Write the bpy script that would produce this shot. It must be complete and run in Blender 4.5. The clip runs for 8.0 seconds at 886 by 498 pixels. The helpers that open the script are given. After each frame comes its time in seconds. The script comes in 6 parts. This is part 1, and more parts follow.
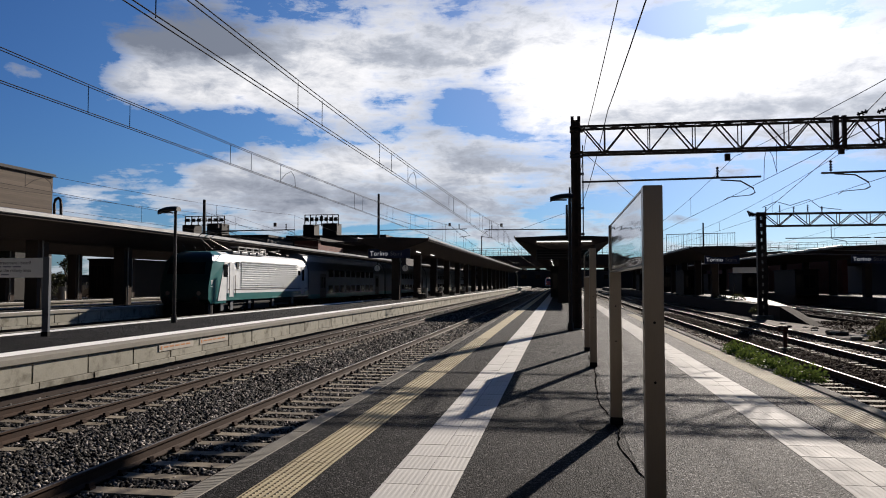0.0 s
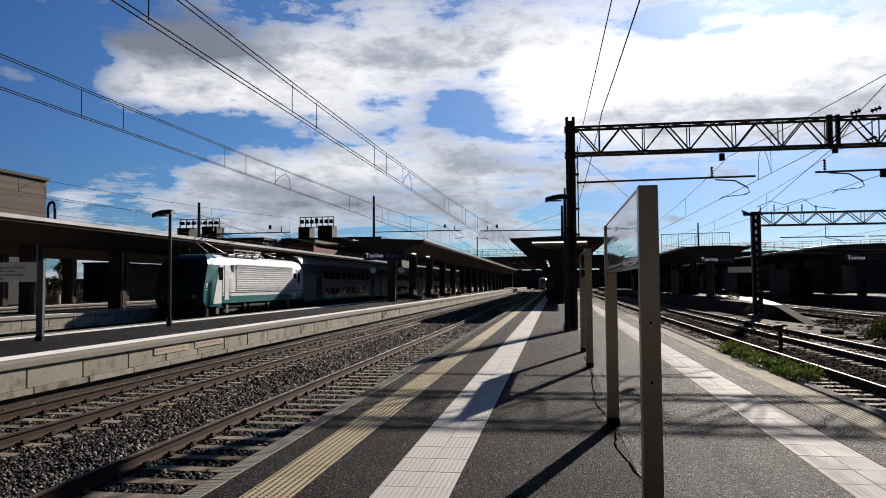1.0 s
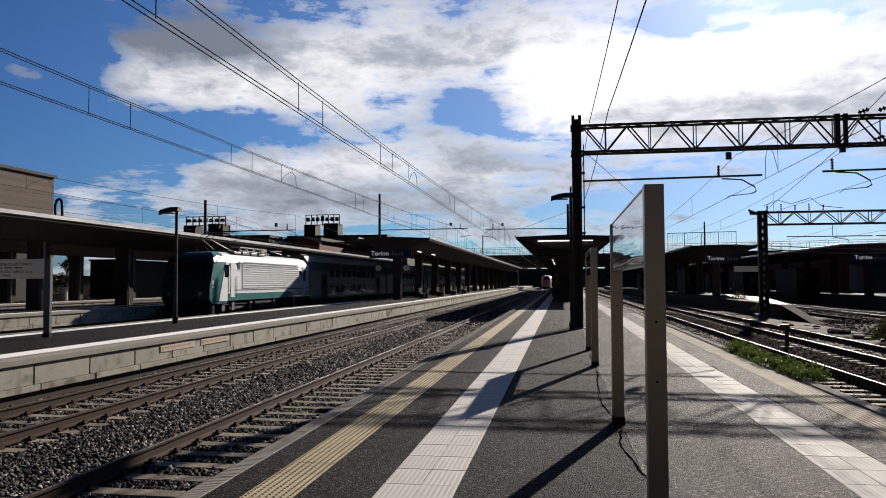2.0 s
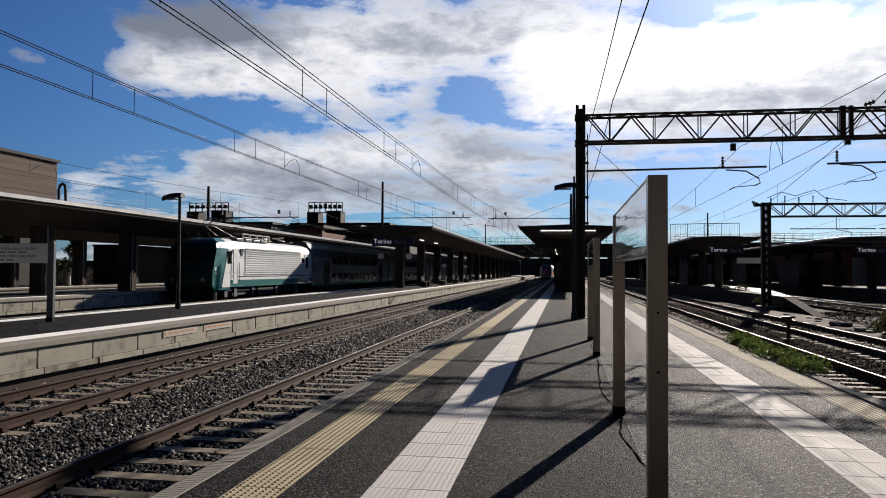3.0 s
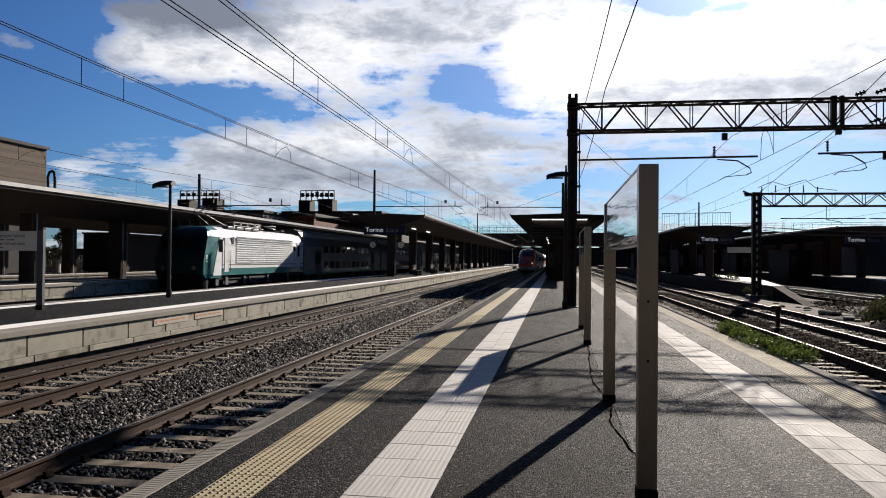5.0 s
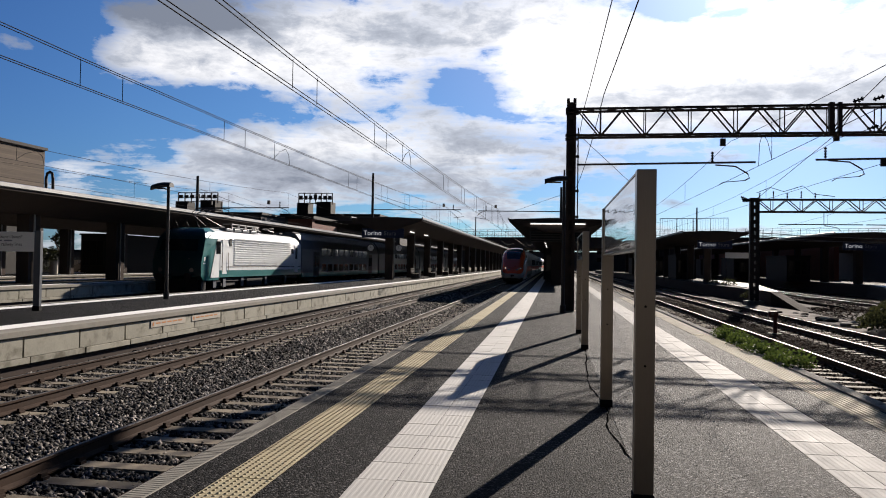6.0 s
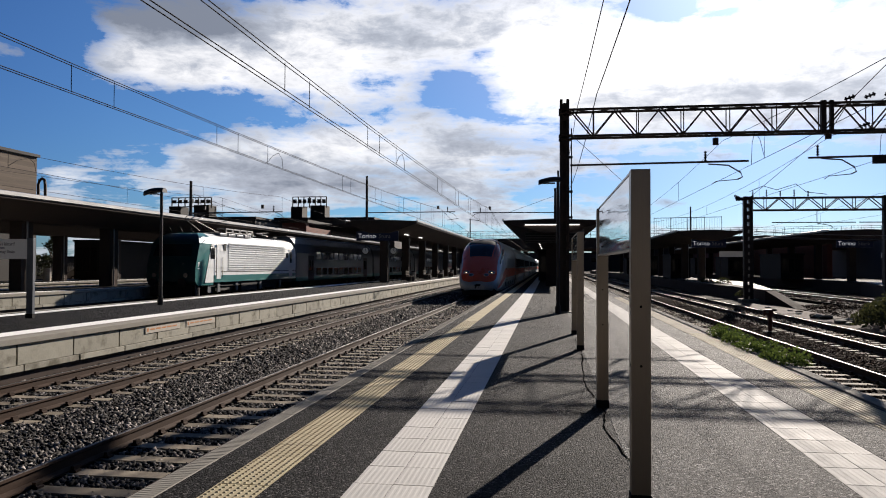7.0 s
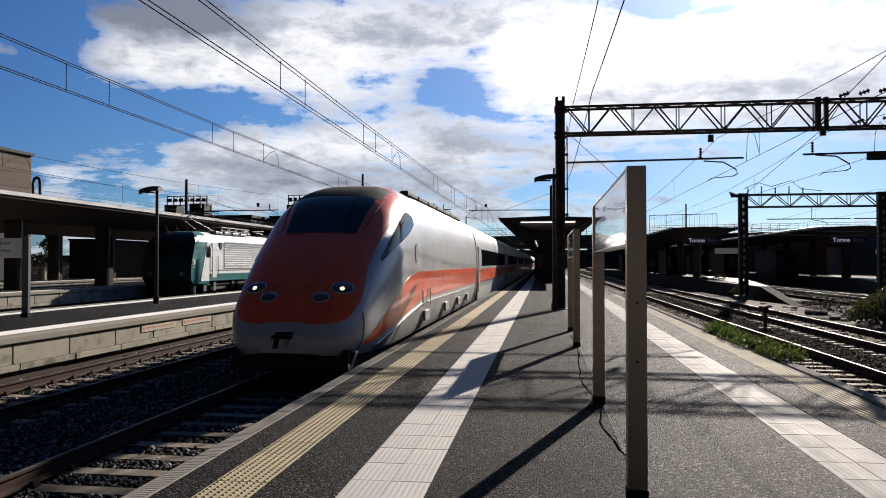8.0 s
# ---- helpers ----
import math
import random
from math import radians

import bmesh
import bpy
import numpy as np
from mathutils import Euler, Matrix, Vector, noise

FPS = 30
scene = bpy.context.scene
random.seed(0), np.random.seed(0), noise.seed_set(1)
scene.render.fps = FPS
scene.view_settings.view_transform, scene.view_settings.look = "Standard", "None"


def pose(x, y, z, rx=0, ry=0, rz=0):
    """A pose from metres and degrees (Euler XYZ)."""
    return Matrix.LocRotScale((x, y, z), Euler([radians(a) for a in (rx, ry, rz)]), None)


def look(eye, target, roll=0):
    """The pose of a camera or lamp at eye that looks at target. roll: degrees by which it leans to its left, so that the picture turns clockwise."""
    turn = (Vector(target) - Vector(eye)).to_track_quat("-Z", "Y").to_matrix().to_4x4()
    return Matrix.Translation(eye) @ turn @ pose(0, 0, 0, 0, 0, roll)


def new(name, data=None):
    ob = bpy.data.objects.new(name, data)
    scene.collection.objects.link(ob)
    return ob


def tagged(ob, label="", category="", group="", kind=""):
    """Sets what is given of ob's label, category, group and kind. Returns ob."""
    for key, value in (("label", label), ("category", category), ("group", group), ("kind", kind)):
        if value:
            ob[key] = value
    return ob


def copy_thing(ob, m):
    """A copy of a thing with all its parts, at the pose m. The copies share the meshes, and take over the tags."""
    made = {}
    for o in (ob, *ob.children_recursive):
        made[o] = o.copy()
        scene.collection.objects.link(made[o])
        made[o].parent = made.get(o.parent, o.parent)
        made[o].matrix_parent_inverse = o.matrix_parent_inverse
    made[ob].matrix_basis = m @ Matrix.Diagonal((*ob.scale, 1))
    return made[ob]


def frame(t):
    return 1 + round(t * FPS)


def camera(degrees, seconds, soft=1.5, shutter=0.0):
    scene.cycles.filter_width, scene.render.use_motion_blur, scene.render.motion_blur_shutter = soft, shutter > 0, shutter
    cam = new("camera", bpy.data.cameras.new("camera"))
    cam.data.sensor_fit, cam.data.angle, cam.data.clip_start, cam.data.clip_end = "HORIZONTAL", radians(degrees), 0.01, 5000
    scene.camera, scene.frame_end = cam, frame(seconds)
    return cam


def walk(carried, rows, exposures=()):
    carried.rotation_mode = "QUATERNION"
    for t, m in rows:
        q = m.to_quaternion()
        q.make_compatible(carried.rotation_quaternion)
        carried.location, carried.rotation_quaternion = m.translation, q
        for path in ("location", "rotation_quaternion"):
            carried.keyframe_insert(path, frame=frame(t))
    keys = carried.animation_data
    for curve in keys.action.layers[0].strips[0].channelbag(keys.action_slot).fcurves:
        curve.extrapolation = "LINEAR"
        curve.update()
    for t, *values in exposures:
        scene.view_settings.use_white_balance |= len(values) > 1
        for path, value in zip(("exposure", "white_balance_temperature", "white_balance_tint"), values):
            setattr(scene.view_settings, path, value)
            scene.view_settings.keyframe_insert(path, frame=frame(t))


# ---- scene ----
cam = camera(62.3, 8.0, soft=1.0)
PATH = [
    (0, (0.001, -0.004, 1.621), (-0.314, 1.969, 1.712), -0.0),
    (0.5, (-0.004, 0.009, 1.621), (-0.316, 1.983, 1.714), -0.6),
    (1, (-0.001, 0.012, 1.621), (-0.304, 1.987, 1.716), -0.4),
    (2.5, (0.0, 0.001, 1.622), (-0.328, 1.972, 1.701), 0.0),
    (3, (-0.002, -0.001, 1.622), (-0.327, 1.972, 1.681), 0.4),
    (3.5, (0.0, -0.002, 1.618), (-0.315, 1.973, 1.664), 0.8),
    (4, (-0.002, -0.003, 1.623), (-0.313, 1.973, 1.658), 0.8),
    (4.5, (0.001, 0.001, 1.621), (-0.304, 1.977, 1.648), 0.4),
    (6, (0.006, 0.006, 1.623), (-0.292, 1.983, 1.661), 0.9),
    (6.5, (0.003, -0.001, 1.625), (-0.289, 1.977, 1.669), 0.4),
    (7, (0.006, 0.023, 1.625), (-0.278, 2.003, 1.669), 0.2),
    (7.5, (0.0, 0.002, 1.617), (-0.286, 1.981, 1.657), 0.4),
    (8, (0.002, 0.007, 1.619), (-0.271, 1.988, 1.657), -0.0),
]
EXPOSURES = [(0, 0.75, 6500, 12.3), (1, 0.73, 6500, 12.3), (2.5, 0.70, 6500, 12.3), (4, 0.80, 6500, 12.3), (4.5, 0.84, 6500, 12.3), (6, 0.92, 6500, 12.3), (7, 0.92, 6500, 12.3), (8, 0.90, 6500, 12.3)]
walk(cam, [(t, look(eye, target, roll)) for t, eye, target, roll in PATH], EXPOSURES)

# ---- world and sun ----
SUN_AZ, SUN_EL = 17.5, 21.0


class Nodes:
    """Short way to write node trees."""

    def __init__(self, tree):
        self.t = tree
        tree.nodes.clear()

    def n(self, kind, ins=None, operation="", use_clamp=False, data_type="", blend_type=""):
        node = self.t.nodes.new(kind)
        if operation:
            node.operation = operation
        if use_clamp:
            node.use_clamp = True
        if data_type:
            node.data_type = data_type
        if blend_type:
            node.blend_type = blend_type
        for k, v in (ins or {}).items():
            self.put(node.inputs[k], v)
        return node

    def put(self, socket, v):
        if isinstance(v, bpy.types.NodeSocket):
            self.t.links.new(v, socket)
        else:
            socket.default_value = v

    def m(self, op, a, b=0.0, c=0.0, clamp=False):
        node = self.n("ShaderNodeMath", {0: a, 1: b, 2: c}, operation=op, use_clamp=clamp)
        return node.outputs[0]

    def ramp(self, fac, stops, mode="LINEAR"):
        node = self.n("ShaderNodeValToRGB", {"Fac": fac})
        el = node.color_ramp.elements
        node.color_ramp.interpolation = mode
        while len(el) < len(stops):
            el.new(0.5)
        for e, (p, c) in zip(el, stops):
            e.position, e.color = p, (*c, 1) if len(c) == 3 else c
        return node.outputs["Color"]

    def mix(self, fac, a, b, mode="MIX"):
        node = self.n("ShaderNodeMix", data_type="RGBA", blend_type=mode)
        self.put(node.inputs[0], fac)
        self.put(node.inputs[6], a)
        self.put(node.inputs[7], b)
        return node.outputs[2]

    def noise(self, vec, scale, detail=4.0, rough=0.55, dist=0.0):
        return self.n("ShaderNodeTexNoise", {"Vector": vec, "Scale": scale, "Detail": detail, "Roughness": rough, "Distortion": dist}).outputs["Fac"]


def make_world():
    world = bpy.data.worlds.new("sky")
    scene.world = world
    world.use_nodes = True
    N = Nodes(world.node_tree)
    d = N.n("ShaderNodeTexCoord").outputs["Generated"]
    sep = N.n("ShaderNodeSeparateXYZ", {0: d})
    x, y, z = sep.outputs
    az = N.m("MULTIPLY", N.m("ARCTAN2", x, y), 57.2958)
    el = N.m("MULTIPLY", N.m("ARCSINE", z), 57.2958)
    air = N.n("ShaderNodeTexSky")
    air.sky_type, air.sun_disc, air.sun_elevation, air.sun_rotation = "NISHITA", False, radians(SUN_EL), radians(SUN_AZ)
    air.air_density, air.dust_density, air.ozone_density = 1.0, 0.6, 2.5
    sky = air.outputs[0]
    blue = N.mix(1.0, sky, (0.027, 0.047, 0.077, 1), "MULTIPLY")
    # the clear sky darkens away from the sun
    toward = N.n("ShaderNodeVectorMath", {0: d, 1: (math.sin(radians(SUN_AZ)) * math.cos(radians(SUN_EL)), math.cos(radians(SUN_AZ)) * math.cos(radians(SUN_EL)), math.sin(radians(SUN_EL)))}, operation="DOT_PRODUCT").outputs["Value"]
    fall = N.ramp(N.m("ADD", N.m("MULTIPLY", toward, 0.5), 0.5), [(0.0, (0.13, 0.125, 0.12)), (0.45, (0.14, 0.135, 0.13)), (0.67, (0.30, 0.31, 0.32)), (0.77, (0.85, 0.90, 0.95)), (0.83, (0.95, 1, 1)), (0.93, (0.86, 1, 1.02)), (0.985, (0.80, 0.76, 0.86))])
    blue = N.mix(1.0, blue, fall, "MULTIPLY")
    # cloud noise: puffs at two sizes and low streaks
    uv = N.n("ShaderNodeCombineXYZ", {0: N.m("MULTIPLY", az, 0.10), 1: N.m("MULTIPLY", el, 0.24), 2: 4.1}).outputs[0]
    wide = N.m("SUBTRACT", N.noise(uv, 1.0, 12.0, 0.60, 0.35), 0.5)
    puffs = N.m("SUBTRACT", N.noise(uv, 3.1, 11.0, 0.64, 0.25), 0.5)
    streak = N.m("SUBTRACT", N.noise(N.n("ShaderNodeCombineXYZ", {0: N.m("MULTIPLY", az, 0.06), 1: N.m("MULTIPLY", el, 0.55), 2: 1.7}).outputs[0], 1.6, 10.0, 0.62, 0.5), 0.5)

    def spot(a, e, ra, re):
        u = N.m("DIVIDE", N.m("SUBTRACT", az, a), ra)
        v = N.m("DIVIDE", N.m("SUBTRACT", el, e), re)
        q = N.m("ADD", N.m("MULTIPLY", u, u), N.m("MULTIPLY", v, v))
        return N.m("EXPONENT", N.m("MULTIPLY", q, -1.0))

    def total(spots):
        acc = None
        for k, *s in spots:
            term = N.m("MULTIPLY", spot(*s), k)
            acc = term if acc is None else N.m("ADD", acc, term)
        return acc
    cover = N.m("ADD", total(BLUE_GAPS), total(CLOUD_MASSES))
    # streaks rule near the horizon, puffs higher up
    low_down = N.m("SUBTRACT", 1.0, N.m("DIVIDE", el, 12.0), clamp=True)
    body = N.m("ADD", N.m("MULTIPLY", wide, 1.15), N.m("MULTIPLY", puffs, 1.0))
    body = N.m("ADD", body, N.m("MULTIPLY", streak, N.m("ADD", 0.35, N.m("MULTIPLY", low_down, 1.5))))
    # the clouds stand ahead; behind and overhead the sky is clear
    ahead = N.m("MULTIPLY", N.m("SUBTRACT", spot(-2, 8, 62, 26), 0.75), 0.9)
    dens = N.m("ADD", N.m("ADD", N.m("ADD", body, cover), N.m("MINIMUM", ahead, 0.0)), CLOUD_BASE)
    mask = N.ramp(dens, [(0.0, (0, 0, 0)), (0.10, (0.38, 0.38, 0.38)), (0.30, (0.92, 0.92, 0.92)), (0.42, (1, 1, 1))])
    shade = N.m("ADD", N.m("MULTIPLY", puffs, 1.5), N.m("MULTIPLY", wide, 1.1))
    shade = N.m("ADD", shade, N.m("MULTIPLY", streak, N.m("ADD", 0.15, N.m("MULTIPLY", low_down, 0.9))))
    shade = N.m("ADD", N.m("ADD", shade, total(SHADE_SPOTS)), 0.275)
    # nearness of the sun makes thin cloud white
    glow = N.m("ADD", N.m("MULTIPLY", spot(15, 22, 14, 8), 0.50), N.m("MULTIPLY", spot(8, 17, 24, 11), 0.16))
    cloud = N.ramp(shade, [(0.0, (1.0, 1.0, 1.0)), (0.25, (0.76, 0.78, 0.81)), (0.55, (0.42, 0.46, 0.53)), (1.0, (0.19, 0.22, 0.28))])
    both = N.mix(mask, blue, cloud)
    both = N.mix(1.0, both, N.mix(1.0, N.n("ShaderNodeCombineXYZ", {0: glow, 1: glow, 2: glow}).outputs[0], (0.62, 0.63, 0.64, 1), "MULTIPLY"), "ADD")
    low = N.ramp(N.m("ADD", N.m("MULTIPLY", z, 4.0), 0.5), [(0.3, (0.06, 0.06, 0.06)), (0.5, (1, 1, 1))])
    both = N.mix(1.0, both, low, "MULTIPLY")
    bg = N.n("ShaderNodeBackground", {"Color": both, "Strength": SKY_STRENGTH})
    N.n("ShaderNodeOutputWorld", {"Surface": bg.outputs[0]})


# blue gaps, cloud masses and their grey parts: weight, azimuth, elevation, half widths in degrees
BLUE_GAPS = [(-0.22, -35, 16.5, 2.4, 3), (-0.45, -38.5, 10.3, 5.3, 4.8), (-0.3, -38.6, 16.2, 3.8, 2.1), (-0.4, -28.6, 10.7, 5.7, 1.6), (-0.25, -22.9, 11.7, 3.0, 1.0), (-0.25, -31.6, 8.7, 3.5, 1.2), (-0.2, -19.0, 10.5, 2.6, 0.6), (-0.48, -7.0, 13.5, 2.4, 1.3), (-0.22, -5.0, 16.3, 1.3, 0.6), (-0.12, -14.7, 13.8, 2.2, 0.6), (-0.65, 8.2, 19.0, 2.0, 1.1), (-0.4, 13.1, 18.0, 1.5, 0.3), (-0.55, 15.6, 5.6, 8.1, 2.2), (-0.25, 5.4, 6.0, 4.5, 0.9), (-0.2, -1.4, 5.2, 1.7, 0.6)]
CLOUD_MASSES = [(0.38, -38.9, 14.2, 1.7, 0.9), (0.45, -29.9, 17.3, 5.2, 1.7), (0.4, -28.6, 14.5, 6.1, 1.6), (0.4, -19.1, 16.1, 6.6, 2.8), (0.3, -13.0, 17.6, 6.2, 3.2), (0.28, -24.9, 7.4, 9.4, 1.9), (0.35, -15.1, 9.1, 8.0, 2.1), (0.35, -35.9, 6.0, 2.2, 1.2), (0.3, -5.8, 9.3, 4.8, 2.2), (0.4, 0.2, 16.0, 6.8, 3.6), (0.5, 12.6, 14.9, 10.6, 3.1), (0.3, 6.6, 11.6, 4.8, 2.5), (0.3, 17.4, 12.5, 6.0, 1.5), (0.2, -17.2, 5.6, 8.8, 1.3)]
SHADE_SPOTS = [(1.2, -29.5, 18.2, 5.5, 2.0), (0.22, -23.8, 17.7, 5.1, 1.2), (0.3, -12.1, 17.6, 4.0, 1.6), (0.42, -5.8, 9.7, 4.8, 1.3), (0.3, -16.4, 6.1, 9.7, 2.0), (0.18, -22.4, 7.1, 8.6, 1.3), (0.25, 4.1, 16.4, 2.1, 1.2), (0.4, 17.4, 12.3, 5.4, 1.0), (0.25, 6.6, 12.2, 4.0, 1.0), (0.4, -38.6, 14.2, 1.7, 0.9), (-0.15, -25.8, 14.4, 6.7, 1.4), (-0.2, -15.6, 13.4, 4.4, 1.0), (-0.35, 0.3, 15.1, 5.5, 3.2), (-0.6, 12.6, 16.0, 8.9, 2.3), (-0.3, -1.4, 11.2, 2.6, 1.3)]
SKY_STRENGTH, CLOUD_BASE = 0.60, 0.08
make_world()
sun_data = bpy.data.lights.new("sun", "SUN")
sun_data.energy, sun_data.angle, sun_data.color = 5.0, radians(0.45), (1.0, 0.91, 0.79)
sun = new("sun", sun_data)
_a, _e = radians(SUN_AZ), radians(SUN_EL)
sun.matrix_world = look((60, 200, 80), (60 - math.sin(_a) * math.cos(_e), 200 - math.cos(_a) * math.cos(_e), 80 - math.sin(_e)))


# ---- mesh helpers ----
class M:
    """A mesh put together from simple solids."""

    def __init__(self):
        self.v, self.f, self.smooth = [], [], False

    def add(self, v, f):
        k = len(self.v)
        self.v += [tuple(p) for p in v]
        self.f += [tuple(i + k for i in q) for q in f]
        return self

    def box(self, x0, x1, y0, y1, z0, z1, c=0.0):
        """A box; c chamfers its upright and upper edges."""
        if not c:
            v = [(x, y, z) for z in (z0, z1) for x, y in ((x0, y0), (x1, y0), (x1, y1), (x0, y1))]
            return self.add(v, [(3, 2, 1, 0), (4, 5, 6, 7), (0, 1, 5, 4), (1, 2, 6, 5), (2, 3, 7, 6), (3, 0, 4, 7)])
        v = []
        for z, i in ((z0, 0), (z1 - c, 0), (z1, c)):
            v += [(x0 + i, y0 + i, z), (x1 - i, y0 + i, z), (x1 - i, y1 - i, z), (x0 + i, y1 - i, z)]
        f = [(3, 2, 1, 0), (8, 9, 10, 11)]
        for k in (0, 4):
            f += [(k + i, k + (i + 1) % 4, k + 4 + (i + 1) % 4, k + 4 + i) for i in range(4)]
        return self.add(v, f)

    def prism(self, prof, a, b, axis="y"):
        """A profile pushed from a to b; profile points are (x, z) for axis y, (y, z) for axis x, (x, y) for axis z."""
        put = {"y": lambda p, t: (p[0], t, p[1]), "x": lambda p, t: (t, p[0], p[1]), "z": lambda p, t: (p[0], p[1], t)}[axis]
        n = len(prof)
        v = [put(p, t) for t in (a, b) for p in prof]
        f = [tuple(range(n)), tuple(range(2 * n - 1, n - 1, -1))]
        f += [(i, n + i, n + (i + 1) % n, (i + 1) % n) for i in range(n)]
        return self.add(v, f)

    def rod(self, p, q, r, n=8, r2=None):
        p, q = Vector(p), Vector(q)
        w = (q - p).normalized()
        a = w.cross((0, 0, 1) if abs(w.z) < 0.9 else (1, 0, 0)).normalized()
        b = w.cross(a)
        v = []
        for c, rr in ((p, r), (q, r if r2 is None else r2)):
            v += [c + (a * math.cos(2 * math.pi * i / n) + b * math.sin(2 * math.pi * i / n)) * rr for i in range(n)]
        f = [(i, (i + 1) % n, n + (i + 1) % n, n + i) for i in range(n)] + [tuple(range(n - 1, -1, -1)), tuple(range(n, 2 * n))]
        return self.add(v, f)

    def pipe(self, pts, r, n=6):
        """One bent tube through the points."""
        pts = [Vector(p) for p in pts]
        rows = []
        for i, p in enumerate(pts):
            w = (pts[min(i + 1, len(pts) - 1)] - pts[max(i - 1, 0)]).normalized()
            a = w.cross((0, 0, 1) if abs(w.z) < 0.95 else (0.3, 0.9, 0)).normalized()
            c = w.cross(a)
            rows.append([p + (a * math.cos(2 * math.pi * j / n) + c * math.sin(2 * math.pi * j / n)) * r for j in range(n)])
        return self.skin(rows, True, True)

    def bar(self, p, q, w, h=None):
        """A square bar between two points."""
        p, q = Vector(p), Vector(q)
        d = (q - p).normalized()
        a = d.cross((0, 0, 1) if abs(d.z) < 0.95 else (0, 1, 0)).normalized()
        b = d.cross(a)
        h = w if h is None else h
        v = [c + a * (i * w / 2) + b * (j * h / 2) for c in (p, q) for i, j in ((-1, -1), (1, -1), (1, 1), (-1, 1))]
        return self.add(v, [(0, 1, 2, 3), (7, 6, 5, 4), (0, 4, 5, 1), (1, 5, 6, 2), (2, 6, 7, 3), (3, 7, 4, 0)])

    def skin(self, rows, closed=False, caps=False):
        """A sheet over rows of points."""
        n, k = len(rows[0]), len(rows)
        v = [p for r in rows for p in r]
        f = [(i * n + j, i * n + (j + 1) % n, (i + 1) * n + (j + 1) % n, (i + 1) * n + j) for i in range(k - 1) for j in range(n if closed else n - 1)]
        if caps:
            f += [tuple(range(n - 1, -1, -1)), tuple(range((k - 1) * n, k * n))]
        return self.add(v, f)

    def disc(self, c, axis, r, t, n=20):
        c, axis = Vector(c), Vector(axis).normalized()
        return self.rod(c, c + axis * t, r, n)

    def mesh(self, name, mat):
        me = bpy.data.meshes.new(name)
        me.from_pydata(self.v, [], self.f)
        bm = bmesh.new()
        bm.from_mesh(me)
        bmesh.ops.recalc_face_normals(bm, faces=bm.faces)
        bm.to_mesh(me)
        bm.free()
        me.materials.append(mat)
        if self.smooth:
            me.polygons.foreach_set("use_smooth", [True] * len(me.polygons))
            me.set_sharp_from_angle(angle=radians(38))
        return me

    def ob(self, name, mat, parent=None, label="", bevel=0.0):
        o = new(name, self.mesh(name, mat))
        if parent:
            o.parent = parent
        if bevel:
            b = o.modifiers.new("bevel", "BEVEL")
            b.width, b.segments, b.limit_method = bevel, 2, "ANGLE"
        return tagged(o, label)


def empty(name, label, category, group="", at=None, kind=""):
    o = new(name)
    o.empty_display_size = 0.2
    if at:
        o.matrix_basis = at
    return tagged(o, label, category, group, kind)


def piece(name, me, parent, loc=(0, 0, 0), rz=0.0):
    o = new(name, me)
    o.parent = parent
    o.location = loc
    if rz:
        o.rotation_euler = (0, 0, rz)
    return o


